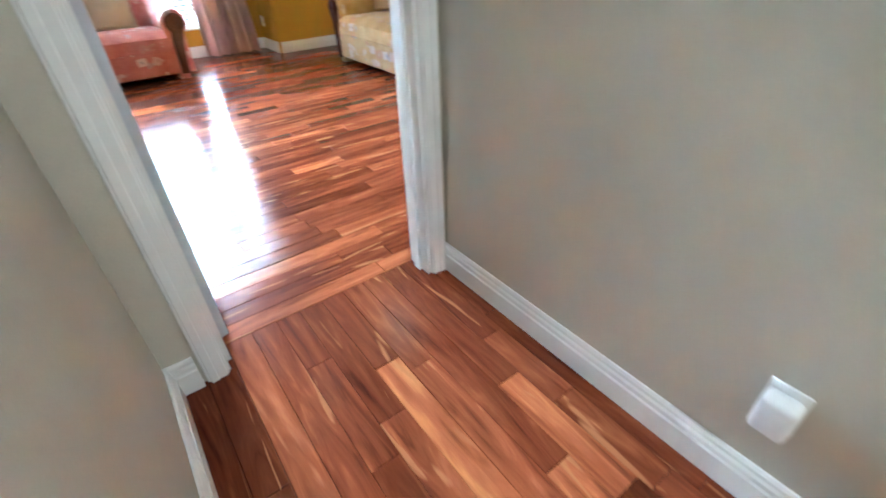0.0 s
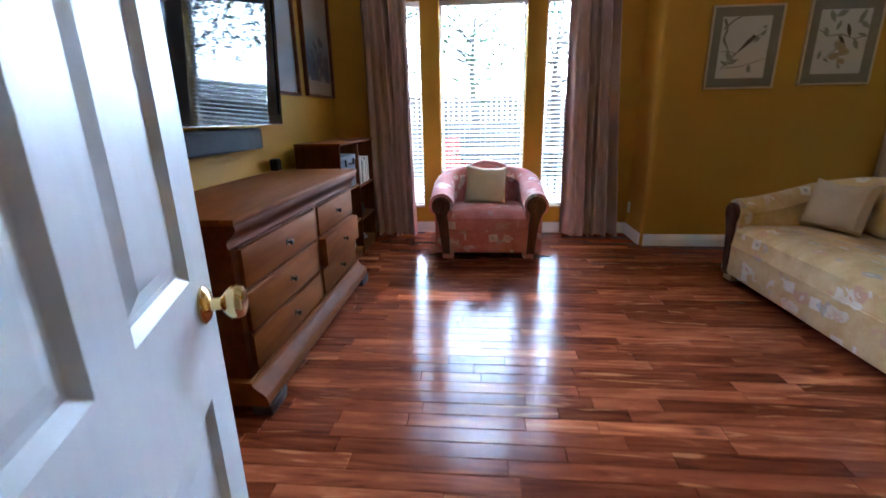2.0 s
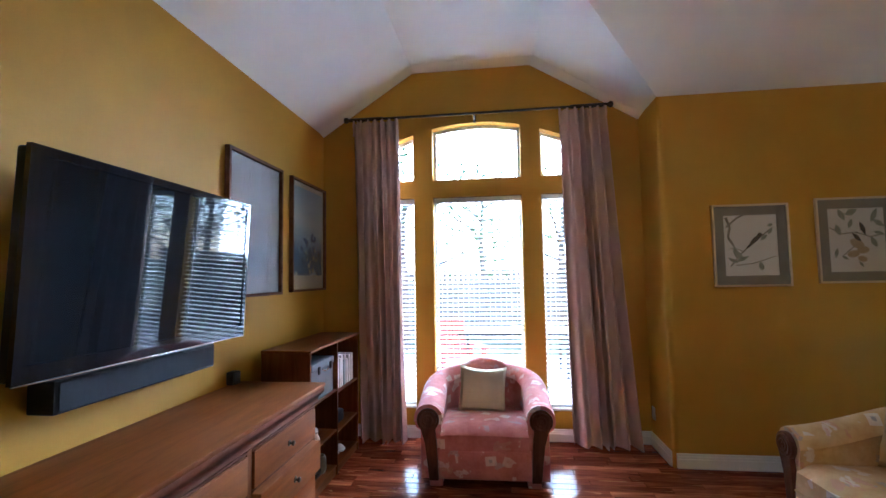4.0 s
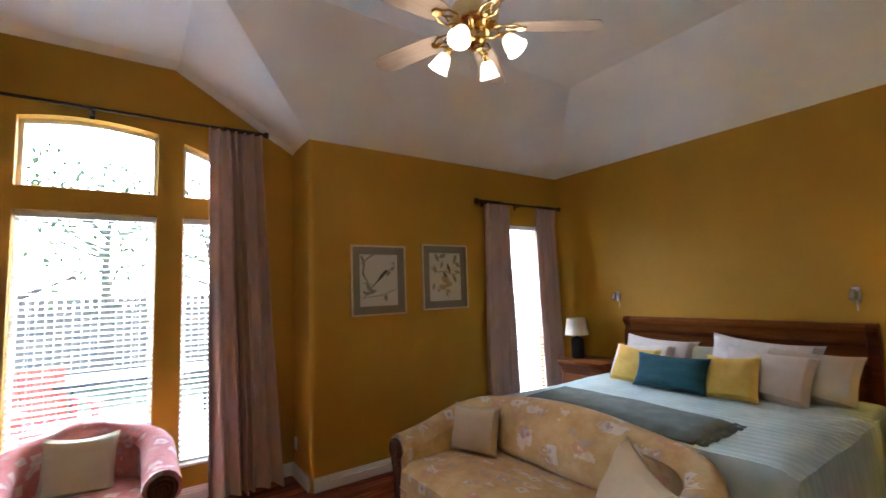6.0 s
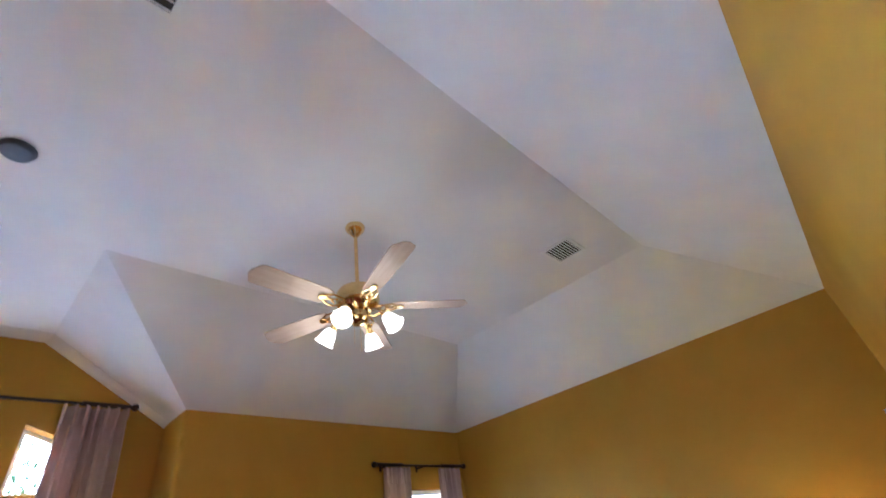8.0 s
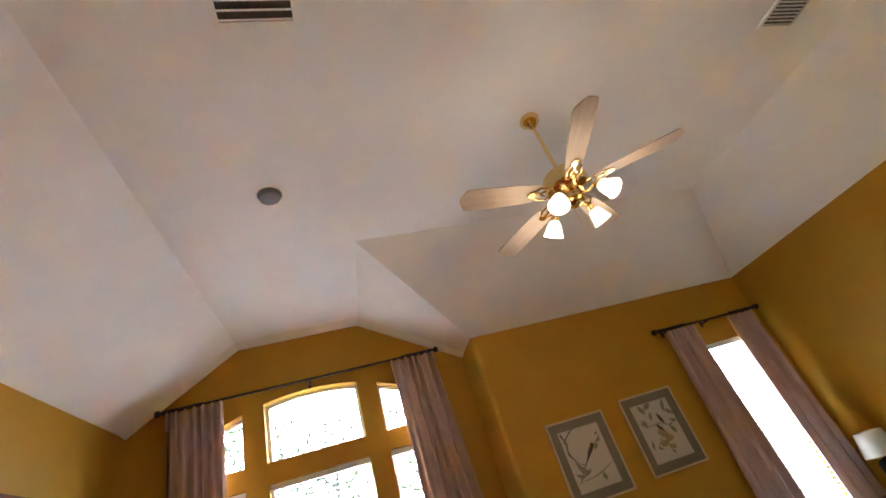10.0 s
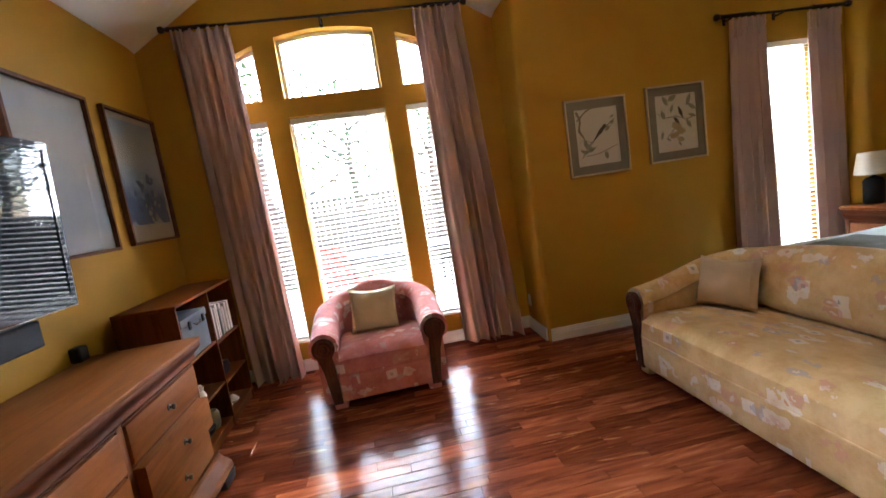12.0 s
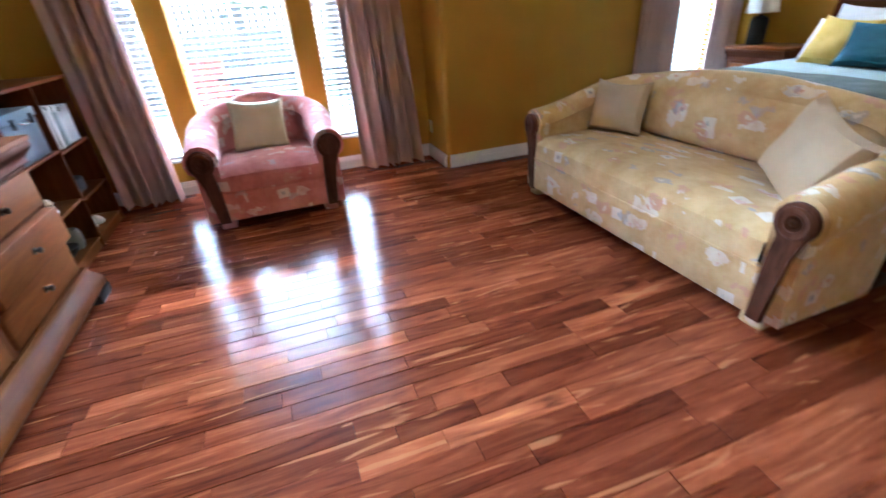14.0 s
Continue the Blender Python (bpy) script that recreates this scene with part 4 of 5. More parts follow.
part("body", box(-0.14, 0.135, -0.19, 0.22, 0.0, 0.22, 0.008, 2), GREYPLASTIC, boxg)
part("lid", box(-0.145, 0.142, -0.195, 0.225, 0.221, 0.275, 0.008, 2), GREYPLASTIC, boxg)
part("clasp", box(0.142, 0.152, -0.10, -0.07, 0.19, 0.245, 0.003), BLACK, boxg)
part("clasp", box(0.142, 0.152, 0.12, 0.15, 0.19, 0.245, 0.003), BLACK, boxg)
part("handle", tube([(0.148, -0.03, 0.215), (0.16, -0.01, 0.205), (0.16, 0.06, 0.205), (0.148, 0.08, 0.215)], 0.005, 8), STEEL, boxg)
mug = tagged(part("jar", lathe([(0.0, 0.0), (0.045, 0.0), (0.055, 0.03), (0.055, 0.10), (0.045, 0.125), (0.040, 0.13), (0.036, 0.125), (0.0, 0.02)], 24, pose(-0.53, 6.72, 0.0785)), noisy("olive_glaze", (0.16, 0.15, 0.10), (0.26, 0.24, 0.17), 0.3, 8, 40, 0.05)), "olive glazed jar on the low shelf", "jar")
tagged(part("bowl", lathe([(0.0, 0.0), (0.05, 0.0), (0.085, 0.04), (0.09, 0.065), (0.084, 0.065), (0.0, 0.012)], 24, pose(-0.55, 6.58, 0.0785)), BLACK), "black bowl on the low shelf", "bowl")
tagged(part("figurine", lathe([(0.0, 0.0), (0.035, 0.0), (0.03, 0.02), (0.018, 0.045), (0.026, 0.06), (0.014, 0.085), (0.0, 0.09)], 16, pose(-0.52, 6.62, 0.3585)), WHITEPLASTIC), "small cream figurine on the middle shelf", "figurine")
tagged(part("seashell", lathe([(0.0, 0.0), (0.03, 0.004), (0.042, 0.02), (0.03, 0.04), (0.012, 0.055), (0.0, 0.06)], 14, pose(-0.53, 7.03, 0.0785, 0, 0, 20)), noisy("shell", (0.42, 0.38, 0.32), (0.6, 0.56, 0.5), 0.5, 20, 60, 0.2)), "grey shell on the low shelf", "shell")
tagged(part("seashell", lathe([(0.0, 0.0), (0.035, 0.004), (0.047, 0.02), (0.03, 0.045), (0.012, 0.06), (0.0, 0.065)], 14, pose(-0.52, 7.14, 0.0785, 0, 0, 60)), bpy.data.materials["shell"]), "grey shell on the low shelf", "shell")
tagged(part("camera_bag", box(-0.62, -0.49, 7.0, 7.17, 0.3385, 0.44, 0.02, 3), BLACK), "small black pouch on the middle shelf", "pouch")
tagged(part("desk_speaker", box(-0.88, -0.82, 6.06, 6.14, DH + 0.001, DH + 0.085, 0.012, 3), BLACK), "small black speaker on the dresser corner", "speaker")

# ---- television and sound bar ----
tv = thing("television", "black flat television with a glossy screen on the wall", "television", pose(-0.695, 5.31, 1.628, 2.8, 0, 90))
part("body", box(-0.655, 0.655, 0.004, 0.055, -0.40, 0.40, 0.012, 3), BLACK, tv)
part("bezel", holed(rect(-0.66, 0.66, -0.405, 0.405), [rect(-0.625, 0.625, -0.345, 0.37)], 0.02, pose(0, -0.012, 0)), plain("piano_black", (0.008, 0.008, 0.009), 0.06, 0, 0.4), tv, "glossy black bezel", smooth=False)
part("screen", box(-0.625, 0.625, -0.006, 0.004, -0.345, 0.37), SCREEN, tv, "dark glossy screen")
part("trim_strip", box(-0.66, 0.66, -0.014, -0.002, -0.412, -0.4055, 0.002), STEEL, tv, "bright strip along the lower edge")
part("wall_mount", box(-0.12, 0.12, 0.055, 0.205, -0.12, 0.12, 0.01), BLACK, tv)
sb = thing("sound_bar", "long black sound bar mounted under the television", "sound bar", pose(-0.84, 5.315, 1.133, 0, 0, 90))
part("body", box(-0.465, 0.465, -0.074, 0.045, -0.065, 0.065, 0.008, 2), BLACK, sb)
part("grille", box(-0.45, 0.45, -0.08, -0.075, -0.055, 0.055, 0.003), noisy("speaker_cloth", (0.008, 0.009, 0.012), (0.016, 0.017, 0.02), 0.95, 6, 300, 0.3), sb)
part("bracket", box(-0.1, 0.1, 0.045, 0.069, -0.04, 0.04), BLACK, sb)


# ---- pictures ----
def framed(name, label, w, h, fw, frame_mat, m, mount=0.0, print_mat=None, mount_mat=None, group="", depth=0.022):
    """A picture in the xz plane, its back on the wall at y = 0, its face at -y."""
    root = thing(name, label, "picture", m, group)
    fr = holed(rect(-w / 2, w / 2, -h / 2, h / 2), [rect(-w / 2 + fw, w / 2 - fw, -h / 2 + fw, h / 2 - fw)], depth, pose(0, -0.004 - depth, 0))
    part("frame", fr, frame_mat, root, smooth=False)
    if mount:
        part("mount", holed(rect(-w / 2 + fw, w / 2 - fw, -h / 2 + fw, h / 2 - fw), [rect(-w / 2 + mount, w / 2 - mount, -h / 2 + mount, h / 2 - mount)], 0.004, pose(0, -0.016, 0)), mount_mat, root, "warm grey mount", smooth=False)
    part("print", box(-w / 2 + fw, w / 2 - fw, -0.011, -0.003, -h / 2 + fw, h / 2 - fw), print_mat, root)
    g = part("glazing", box(-w / 2 + fw, w / 2 - fw, -0.0205, -0.0185, -h / 2 + fw, h / 2 - fw), GLASS, root)
    g.visible_shadow = False
    return root


def blob(bm, x, z, rx, rz, ang, y=-0.0115, n=12, pointy=0.0):
    """A flat leaf or petal shape of ink on the print."""
    vs = []
    c, s = math.cos(ang), math.sin(ang)
    for i in range(n):
        a = 2 * math.pi * i / n
        u = rx * math.cos(a)
        v = rz * math.sin(a) * (1 - pointy * abs(math.cos(a)))
        vs.append(bm.verts.new((x + u * c - v * s, y, z + u * s + v * c)))
    bm.faces.new(vs)


def stroke(bm, pts, w, y=-0.0117):
    for (x0, z0), (x1, z1) in zip(pts, pts[1:]):
        d = Vector((x1 - x0, z1 - z0)).normalized() * w / 2
        bm.faces.new([bm.verts.new((x0 - d.y, y, z0 + d.x)), bm.verts.new((x0 + d.y, y, z0 - d.x)), bm.verts.new((x1 + d.y * 0.7, y, z1 - d.x * 0.7)), bm.verts.new((x1 - d.y * 0.7, y, z1 + d.x * 0.7))])


INK = noisy("brown_ink", (0.17, 0.14, 0.10), (0.32, 0.28, 0.21), 0.8, 20, 120, 0.0)
INK_DARK = noisy("dark_ink", (0.05, 0.045, 0.04), (0.12, 0.10, 0.08), 0.8, 20, 120, 0.0)
INK_GREEN = noisy("grey_green_ink", (0.22, 0.23, 0.16), (0.36, 0.36, 0.26), 0.8, 20, 120, 0.0)
INK_OCHRE = noisy("ochre_ink", (0.42, 0.30, 0.16), (0.52, 0.40, 0.24), 0.8, 20, 120, 0.0)
GILT = noisy("pale_gilt_wood", (0.50, 0.36, 0.20), (0.62, 0.47, 0.29), 0.4, 8, 60, 0.05)
p1 = framed("framed_print", "framed bird print, bird on a bare branch, grey mount", 0.575, 0.665, 0.016, GILT, pose(2.897, PY - 0.001, 1.772), 0.088, PAPER, MAT_GREY, "bird prints")
bm = bmesh.new()
stroke(bm, [(-0.18, 0.23), (-0.15, 0.15), (-0.17, 0.07), (-0.13, 0.0)], 0.022)
stroke(bm, [(-0.18, 0.15), (-0.10, 0.22), (-0.05, 0.245)], 0.016)
stroke(bm, [(-0.16, -0.17), (-0.08, -0.07), (0.0, 0.0), (0.08, 0.07), (0.17, 0.14)], 0.012)
stroke(bm, [(-0.12, -0.16), (0.0, -0.15), (0.10, -0.12), (0.18, -0.09)], 0.008)
stroke(bm, [(-0.05, -0.05), (-0.13, -0.02), (-0.17, -0.03)], 0.007)
part("branch_drawing", bm, INK, p1)
bm = bmesh.new()
for x, z, rx, rz, a, q in ((-0.09, -0.08, 0.06, 0.02, 2.2, 0.8), (-0.12, -0.05, 0.055, 0.018, 1.7, 0.8), (-0.07, -0.11, 0.06, 0.018, 0.4, 0.8), (-0.14, -0.12, 0.045, 0.016, 2.6, 0.8), (0.10, 0.06, 0.035, 0.017, 0.7, 0.6), (0.15, 0.11, 0.03, 0.014, 1.0, 0.6), (0.07, -0.17, 0.02, 0.035, 0.2, 0.3), (0.15, 0.16, 0.022, 0.014, 0.4, 0.5)):
    blob(bm, x, z, rx, rz, a, -0.0121, pointy=q)
part("leaf_drawing", bm, INK_GREEN, p1)
bm = bmesh.new()
blob(bm, 0.035, 0.045, 0.062, 0.02, 0.75, -0.0124, pointy=0.4)
blob(bm, 0.07, 0.085, 0.018, 0.016, 0.0, -0.0126)
blob(bm, 0.0, 0.005, 0.05, 0.009, 0.7, -0.0126)
part("bird_drawing", bm, INK_DARK, p1)
p2 = framed("framed_print", "framed bird print, birds among pale leaves, grey mount", 0.575, 0.675, 0.016, GILT, pose(3.67, PY - 0.001, 1.795), 0.088, PAPER, MAT_GREY, "bird prints")
bm = bmesh.new()
rp = random.Random(12)
for x, z, r in ((-0.10, 0.20, 0.05), (-0.03, 0.22, 0.05), (0.13, 0.19, 0.06), (0.16, 0.13, 0.05), (-0.13, 0.08, 0.045), (0.12, -0.02, 0.045), (-0.15, -0.10, 0.04), (0.16, 0.05, 0.04), (-0.09, -0.14, 0.03), (0.02, -0.19, 0.03), (-0.04, 0.13, 0.04)):
    blob(bm, x, z, r, r * rp.uniform(0.35, 0.6), rp.uniform(0, 3.1), -0.0121, pointy=0.5)
part("leaf_drawing", bm, INK_GREEN, p2)
bm = bmesh.new()
for x, z, r in ((0.0, -0.03, 0.055), (0.04, -0.08, 0.045), (-0.03, -0.11, 0.045), (0.03, -0.15, 0.035)):
    blob(bm, x, z, r, r * 0.62, rp.uniform(0, 3.1), -0.0123)
part("fruit_drawing", bm, INK_OCHRE, p2)
bm = bmesh.new()
stroke(bm, [(-0.19, 0.10), (-0.10, 0.05), (0.0, 0.06), (0.10, 0.02), (0.18, 0.04)], 0.009)
stroke(bm, [(0.0, 0.06), (-0.02, -0.05), (-0.10, -0.12)], 0.008)
part("branch_drawing", bm, INK, p2)
bm = bmesh.new()
blob(bm, 0.045, 0.09, 0.055, 0.018, 1.9, -0.0125, pointy=0.4)
blob(bm, 0.0, 0.02, 0.045, 0.016, 2.3, -0.0125, pointy=0.4)
part("bird_drawing", bm, INK_DARK, p2)


def seascape(name, low, mid, high, split):
    m_, n, links, b = material(name)
    v = coords(n, links)
    sep = n.new("ShaderNodeSeparateXYZ")
    links.new(v, sep.inputs[0])
    nz = add(n, "ShaderNodeTexNoise", Scale=5.0, Detail=6.0, Roughness=0.65)
    links.new(v, nz.inputs["Vector"])
    f = n.new("ShaderNodeMath")
    f.operation = 'MULTIPLY_ADD'
    links.new(nz.outputs[0], f.inputs[0])
    f.inputs[1].default_value = split
    links.new(sep.outputs[2], f.inputs[2])
    g = n.new("ShaderNodeMath")
    g.operation = 'ADD'
    g.inputs[1].default_value = 0.5 - split / 2
    links.new(f.outputs[0], g.inputs[0])
    links.new(ramp(n, links, g.outputs[0], [(0.02, high), (0.10, high), (0.16, low), (0.34, low), (0.46, mid), (0.62, high), (0.95, mid)]), b.inputs["Base Color"])
    b.inputs["Roughness"].default_value = 0.6
    return m_


SEA = seascape("blue_painting", (0.11, 0.21, 0.40), (0.38, 0.53, 0.66), (0.74, 0.79, 0.78), 0.42)
# pale blue imitates the sky reflected in the picture's glass
PALE_REFLECTION = seascape("painted_sky_reflection", (0.64, 0.74, 0.84), (0.72, 0.80, 0.87), (0.80, 0.85, 0.89), 0.2)
FRAMEWOOD = wood("frame_wood", (0.09, 0.04, 0.022), (0.18, 0.085, 0.045), 0.35, (6, 6, 6), 3.0)
framed("framed_picture", "large framed picture, pale blue sky reflection painted on its print", 0.735, 1.02, 0.022, FRAMEWOOD, pose(LX + 0.001, 6.425, 1.95, 0, 0, 90), 0.0, PALE_REFLECTION, depth=0.036)
fr2 = framed("framed_picture", "large framed blue flower picture, white margin", 0.735, 1.01, 0.02, FRAMEWOOD, pose(LX + 0.001, 7.335, 1.955, 0, 0, 90), 0.0, PAPER, depth=0.036)
part("painted_image", box(-0.31, 0.31, -0.0122, -0.0114, -0.36, 0.44), SEA, fr2, "painted blue image")
bm = bmesh.new()
rp = random.Random(5)
for i in range(26):
    blob(bm, rp.gauss(0.02, 0.11), rp.gauss(-0.14, 0.09), rp.uniform(0.02, 0.05), rp.uniform(0.012, 0.03), rp.uniform(0, 3.1), -0.0123 - i * 0.00001, pointy=0.3)
part("flower_drawing", bm, noisy("dusty_blue_ink", (0.05, 0.11, 0.26), (0.17, 0.27, 0.44), 0.8, 20, 80, 0.0), fr2)
bm = bmesh.new()
for i in range(14):
    blob(bm, rp.gauss(0.05, 0.10), rp.gauss(-0.22, 0.06), rp.uniform(0.012, 0.03), rp.uniform(0.010, 0.02), rp.uniform(0, 3.1), -0.0127 - i * 0.00001, pointy=0.3)
part("blossom_drawing", bm, noisy("cream_ink", (0.45, 0.43, 0.36), (0.58, 0.56, 0.48), 0.8, 20, 80, 0.0), fr2)

# ---- bed ----
bed = thing("bed", "cherry sleigh bed, made up, with an aqua quilt", "bed", pose(0, 0, 0))
B0, B1 = 4.27, 6.31
prof = [(5.40, 0.02), (5.44, 0.02), (5.44, 0.75), (5.455, 1.0), (5.475, 1.16), (5.478, 1.24), (5.472, 1.285), (5.45, 1.305), (5.42, 1.30), (5.40, 1.275), (5.402, 1.25), (5.42, 1.235), (5.432, 1.20), (5.425, 1.10), (5.408, 0.95), (5.40, 0.75)]
part("headboard", prism(prof, B1 - B0 - 0.14, pose(0, B0 + 0.07, 0)), CHERRY, bed, "curved cherry sleigh headboard")
for y in (B0, B1 - 0.07):
    part("headboard_post", prism([(x - 0.018 if x < 5.43 else x, z) for x, z in prof], 0.07, pose(0, y, 0), 0.004), CHERRY_DARK, bed)
part("headboard_moulding", run_y([(5.395, 1.135), (5.43, 1.135), (5.43, 1.165), (5.40, 1.17), (5.388, 1.155)], B0 + 0.07, B1 - 0.07), CHERRY_DARK, bed)
part("headboard_moulding", run_y([(5.392, 0.98), (5.41, 0.98), (5.415, 1.0), (5.40, 1.005)], B0 + 0.07, B1 - 0.07), CHERRY_DARK, bed)
for y in (B0 + 0.02, B1 - 0.05):
    part("side_rail", box(3.56, 5.40, y, y + 0.03, 0.16, 0.36, 0.006, 2), CHERRY_DARK, bed)
    for x in (3.6,):
        part("leg", box(x, x + 0.07, y - 0.02, y + 0.05, 0.0, 0.36, 0.006), CHERRY_DARK, bed)
part("mattress", box(3.54, 5.37, B0 + 0.06, B1 - 0.06, 0.32, 0.70, 0.06, 4), noisy("mattress_ticking", (0.62, 0.60, 0.56), (0.70, 0.68, 0.64), 0.9, 5, 100, 0.1), bed)
QUILT, qn, ql, qb = material("aqua_quilt")
qv = coords(qn, ql)
qw = add(qn, "ShaderNodeTexWave", Scale=4.4, Distortion=2.2, Detail=2.0)
qw.wave_type, qw.bands_direction = 'BANDS', 'X'
ql.new(qv, qw.inputs["Vector"])
qz = add(qn, "ShaderNodeTexNoise", Scale=6.0, Detail=5.0)
ql.new(qv, qz.inputs["Vector"])
qc = ramp(qn, ql, qz.outputs[0], [(0.3, (0.40, 0.50, 0.48)), (0.7, (0.51, 0.60, 0.575))])
# shade in the pleat valleys painted into the colour with the bump's wave
qc2 = mix(qn, ql, 'MULTIPLY', 0.28, qc, ramp(qn, ql, qw.outputs[0], [(0.0, (0.6, 0.62, 0.62)), (0.5, (1.0, 1.0, 1.0))]))
ql.new(qc2, qb.inputs["Base Color"])
qb.inputs["Roughness"].default_value = 0.9
bump(qn, ql, qb, qw.outputs[0], 0.45, 0.012)
bm = bmesh.new()
nx_, ny_ = 40, 44
grid = []
half = (B1 - B0) / 2 + 0.02
for i in range(nx_ + 1):
    row = []
    u = i / nx_
    x = 3.50 + (5.34 - 3.50) * u
    for j in range(ny_ + 1):
        s = (j / ny_ * 2 - 1) * (half + 0.42)
        over = max(0.0, abs(s) - half)
        hem = 1.0 - 0.45 * max(0.0, u - 0.72) / 0.28
        over *= hem
        y = (B0 + B1) / 2 + math.copysign(min(abs(s), half), s)
        z = 0.735
        r = 0.07
        if over > 0:
            y += math.copysign(0.02 + 0.035 * (1 - math.exp(-over * 6)) + 0.02 * math.sin(x * 9 + 1.3 * math.sin(x * 3)) * min(1, over * 3), s)
            z = 0.735 - over - 0.012
        elif abs(s) > half - r:
            z -= 0.03 * ((abs(s) - half + r) / r) ** 2
        if i == 0:
            z = 0.55 if over == 0 else z - 0.03
        z += 0.012 * noise.noise(Vector((x * 2.2, y * 2.2, 0))) + 0.004 * noise.noise(Vector((x * 9, y * 9, 3)))
        row.append(bm.verts.new((x, y, z)))
    grid.append(row)
for a, b in zip(grid, grid[1:]):
    for j in range(ny_):
        bm.faces.new((a[j], a[j + 1], b[j + 1], b[j]))
r = bmesh.ops.extrude_face_region(bm, geom=list(bm.faces))
bmesh.ops.translate(bm, verts=[v for v in r["geom"] if isinstance(v, bmesh.types.BMVert)], vec=(0, 0, 0.012))
tagged(part("quilt", bm, QUILT), "pale aqua pleated quilt spread over the bed", "quilt")
# folded throw
THROW = noisy("grey_green_throw", (0.085, 0.105, 0.085), (0.16, 0.185, 0.15), 0.95, 8, 240, 0.5, distance=0.003)
throw = thing("throw_blanket", "folded grey-green throw with a fringe on the bed", "blanket", pose(0, 0, 0))
bm = bmesh.new()
n1, n2 = 26, 10
grid = []
for i in range(n1 + 1):
    row = []
    v = i / n1
    for j in range(n2 + 1):
        u = j / n2
        y = 6.10 - 1.38 * v
        x = 3.60 + 0.03 * math.sin(v * 4) + 0.53 * u + 0.02 * noise.noise(Vector((v * 3, u, 5)))
        edge = min(u, 1 - u, v * 2.5, (1 - v) * 2.5)
        row.append(bm.verts.new((x, y, 0.756 + 0.03 * min(1.0, edge * 14) + 0.008 * noise.noise(Vector((x * 5, y * 4, 2))))))
    grid.append(row)
for a, b in zip(grid, grid[1:]):
    for j in range(n2):
        bm.faces.new((a[j], a[j + 1], b[j + 1], b[j]))
r = bmesh.ops.extrude_face_region(bm, geom=list(bm.faces))
bmesh.ops.translate(bm, verts=[v for v in r["geom"] if isinstance(v, bmesh.types.BMVert)], vec=(0, 0, -0.012))
part("blanket", bm, THROW, throw)
fr = bmesh.new()
rf = random.Random(3)
for k in range(46):
    x = 3.585 + 0.53 * k / 45
    join(fr, tube([(x, 4.725, 0.762), (x + rf.uniform(-.008, .008), 4.69, 0.752), (x + rf.uniform(-.012, .012), 4.66 + rf.uniform(-0.01, 0.01), 0.751)], 0.0035, 5))
part("fringe", fr, THROW, throw, "dark knotted fringe")
WHITE_LINEN = noisy("white_linen", (0.60, 0.56, 0.53), (0.70, 0.66, 0.63), 0.9, 5, 200, 0.2, distance=0.002)
PINK_LINEN = noisy("pale_pink_linen", (0.58, 0.49, 0.44), (0.66, 0.57, 0.52), 0.9, 5, 200, 0.2, distance=0.002)
BEIGE_LINEN = noisy("beige_linen", (0.50, 0.44, 0.34), (0.58, 0.52, 0.42), 0.9, 5, 200, 0.2, distance=0.002)
YELLOW = noisy("yellow_cloth", (0.62, 0.38, 0.045), (0.74, 0.50, 0.11), 0.9, 9, 200, 0.25, distance=0.002)
TEAL = noisy("teal_knit", (0.018, 0.085, 0.115), (0.032, 0.125, 0.16), 0.9, 6, 120, 0.6, stretch=(1, 1, 4), distance=0.004)
for lab, w, h, t, mat, x, y, z, tilt, turn, sd in (
        ("white bed pillow against the headboard", 0.72, 0.42, 0.19, WHITE_LINEN, 5.20, 5.84, 0.93, -28, 3, 11),
        ("beige bed pillow against the headboard", 0.66, 0.38, 0.16, BEIGE_LINEN, 5.27, 5.48, 0.905, -20, 0, 12),
        ("white bed pillow against the headboard", 0.80, 0.46, 0.20, WHITE_LINEN, 5.21, 4.96, 0.955, -26, 4, 13),
        ("beige bed pillow leaning on another", 0.62, 0.42, 0.17, BEIGE_LINEN, 5.16, 4.64, 0.925, -30, 5, 14),
        ("pale pink bed pillow leaning on others", 0.62, 0.42, 0.18, PINK_LINEN, 5.00, 4.86, 0.915, -36, 4, 15),
        ("white bed pillow leaning on others", 0.62, 0.38, 0.17, WHITE_LINEN, 5.03, 5.90, 0.90, -36, -3, 16)):
    cushion("bed_pillow", lab, w, h, t, mat, pose(x, y, z, tilt, turn, -90), sd, 0.02, "bed pillows")
cushion("throw_pillow", "yellow square throw pillow on the bed", 0.42, 0.37, 0.14, YELLOW, pose(4.86, 5.86, 0.90, -30, 4, -90), 21, 0.02)
cushion("throw_pillow", "yellow printed square throw pillow on the bed", 0.40, 0.37, 0.14, YELLOW, pose(4.83, 5.03, 0.90, -30, -3, -90), 22, 0.02)
cushion("throw_pillow", "dark teal knitted lumbar pillow on the bed", 0.63, 0.31, 0.14, TEAL, pose(4.74, 5.465, 0.895, -26, 0, -90), 23, 0.01)


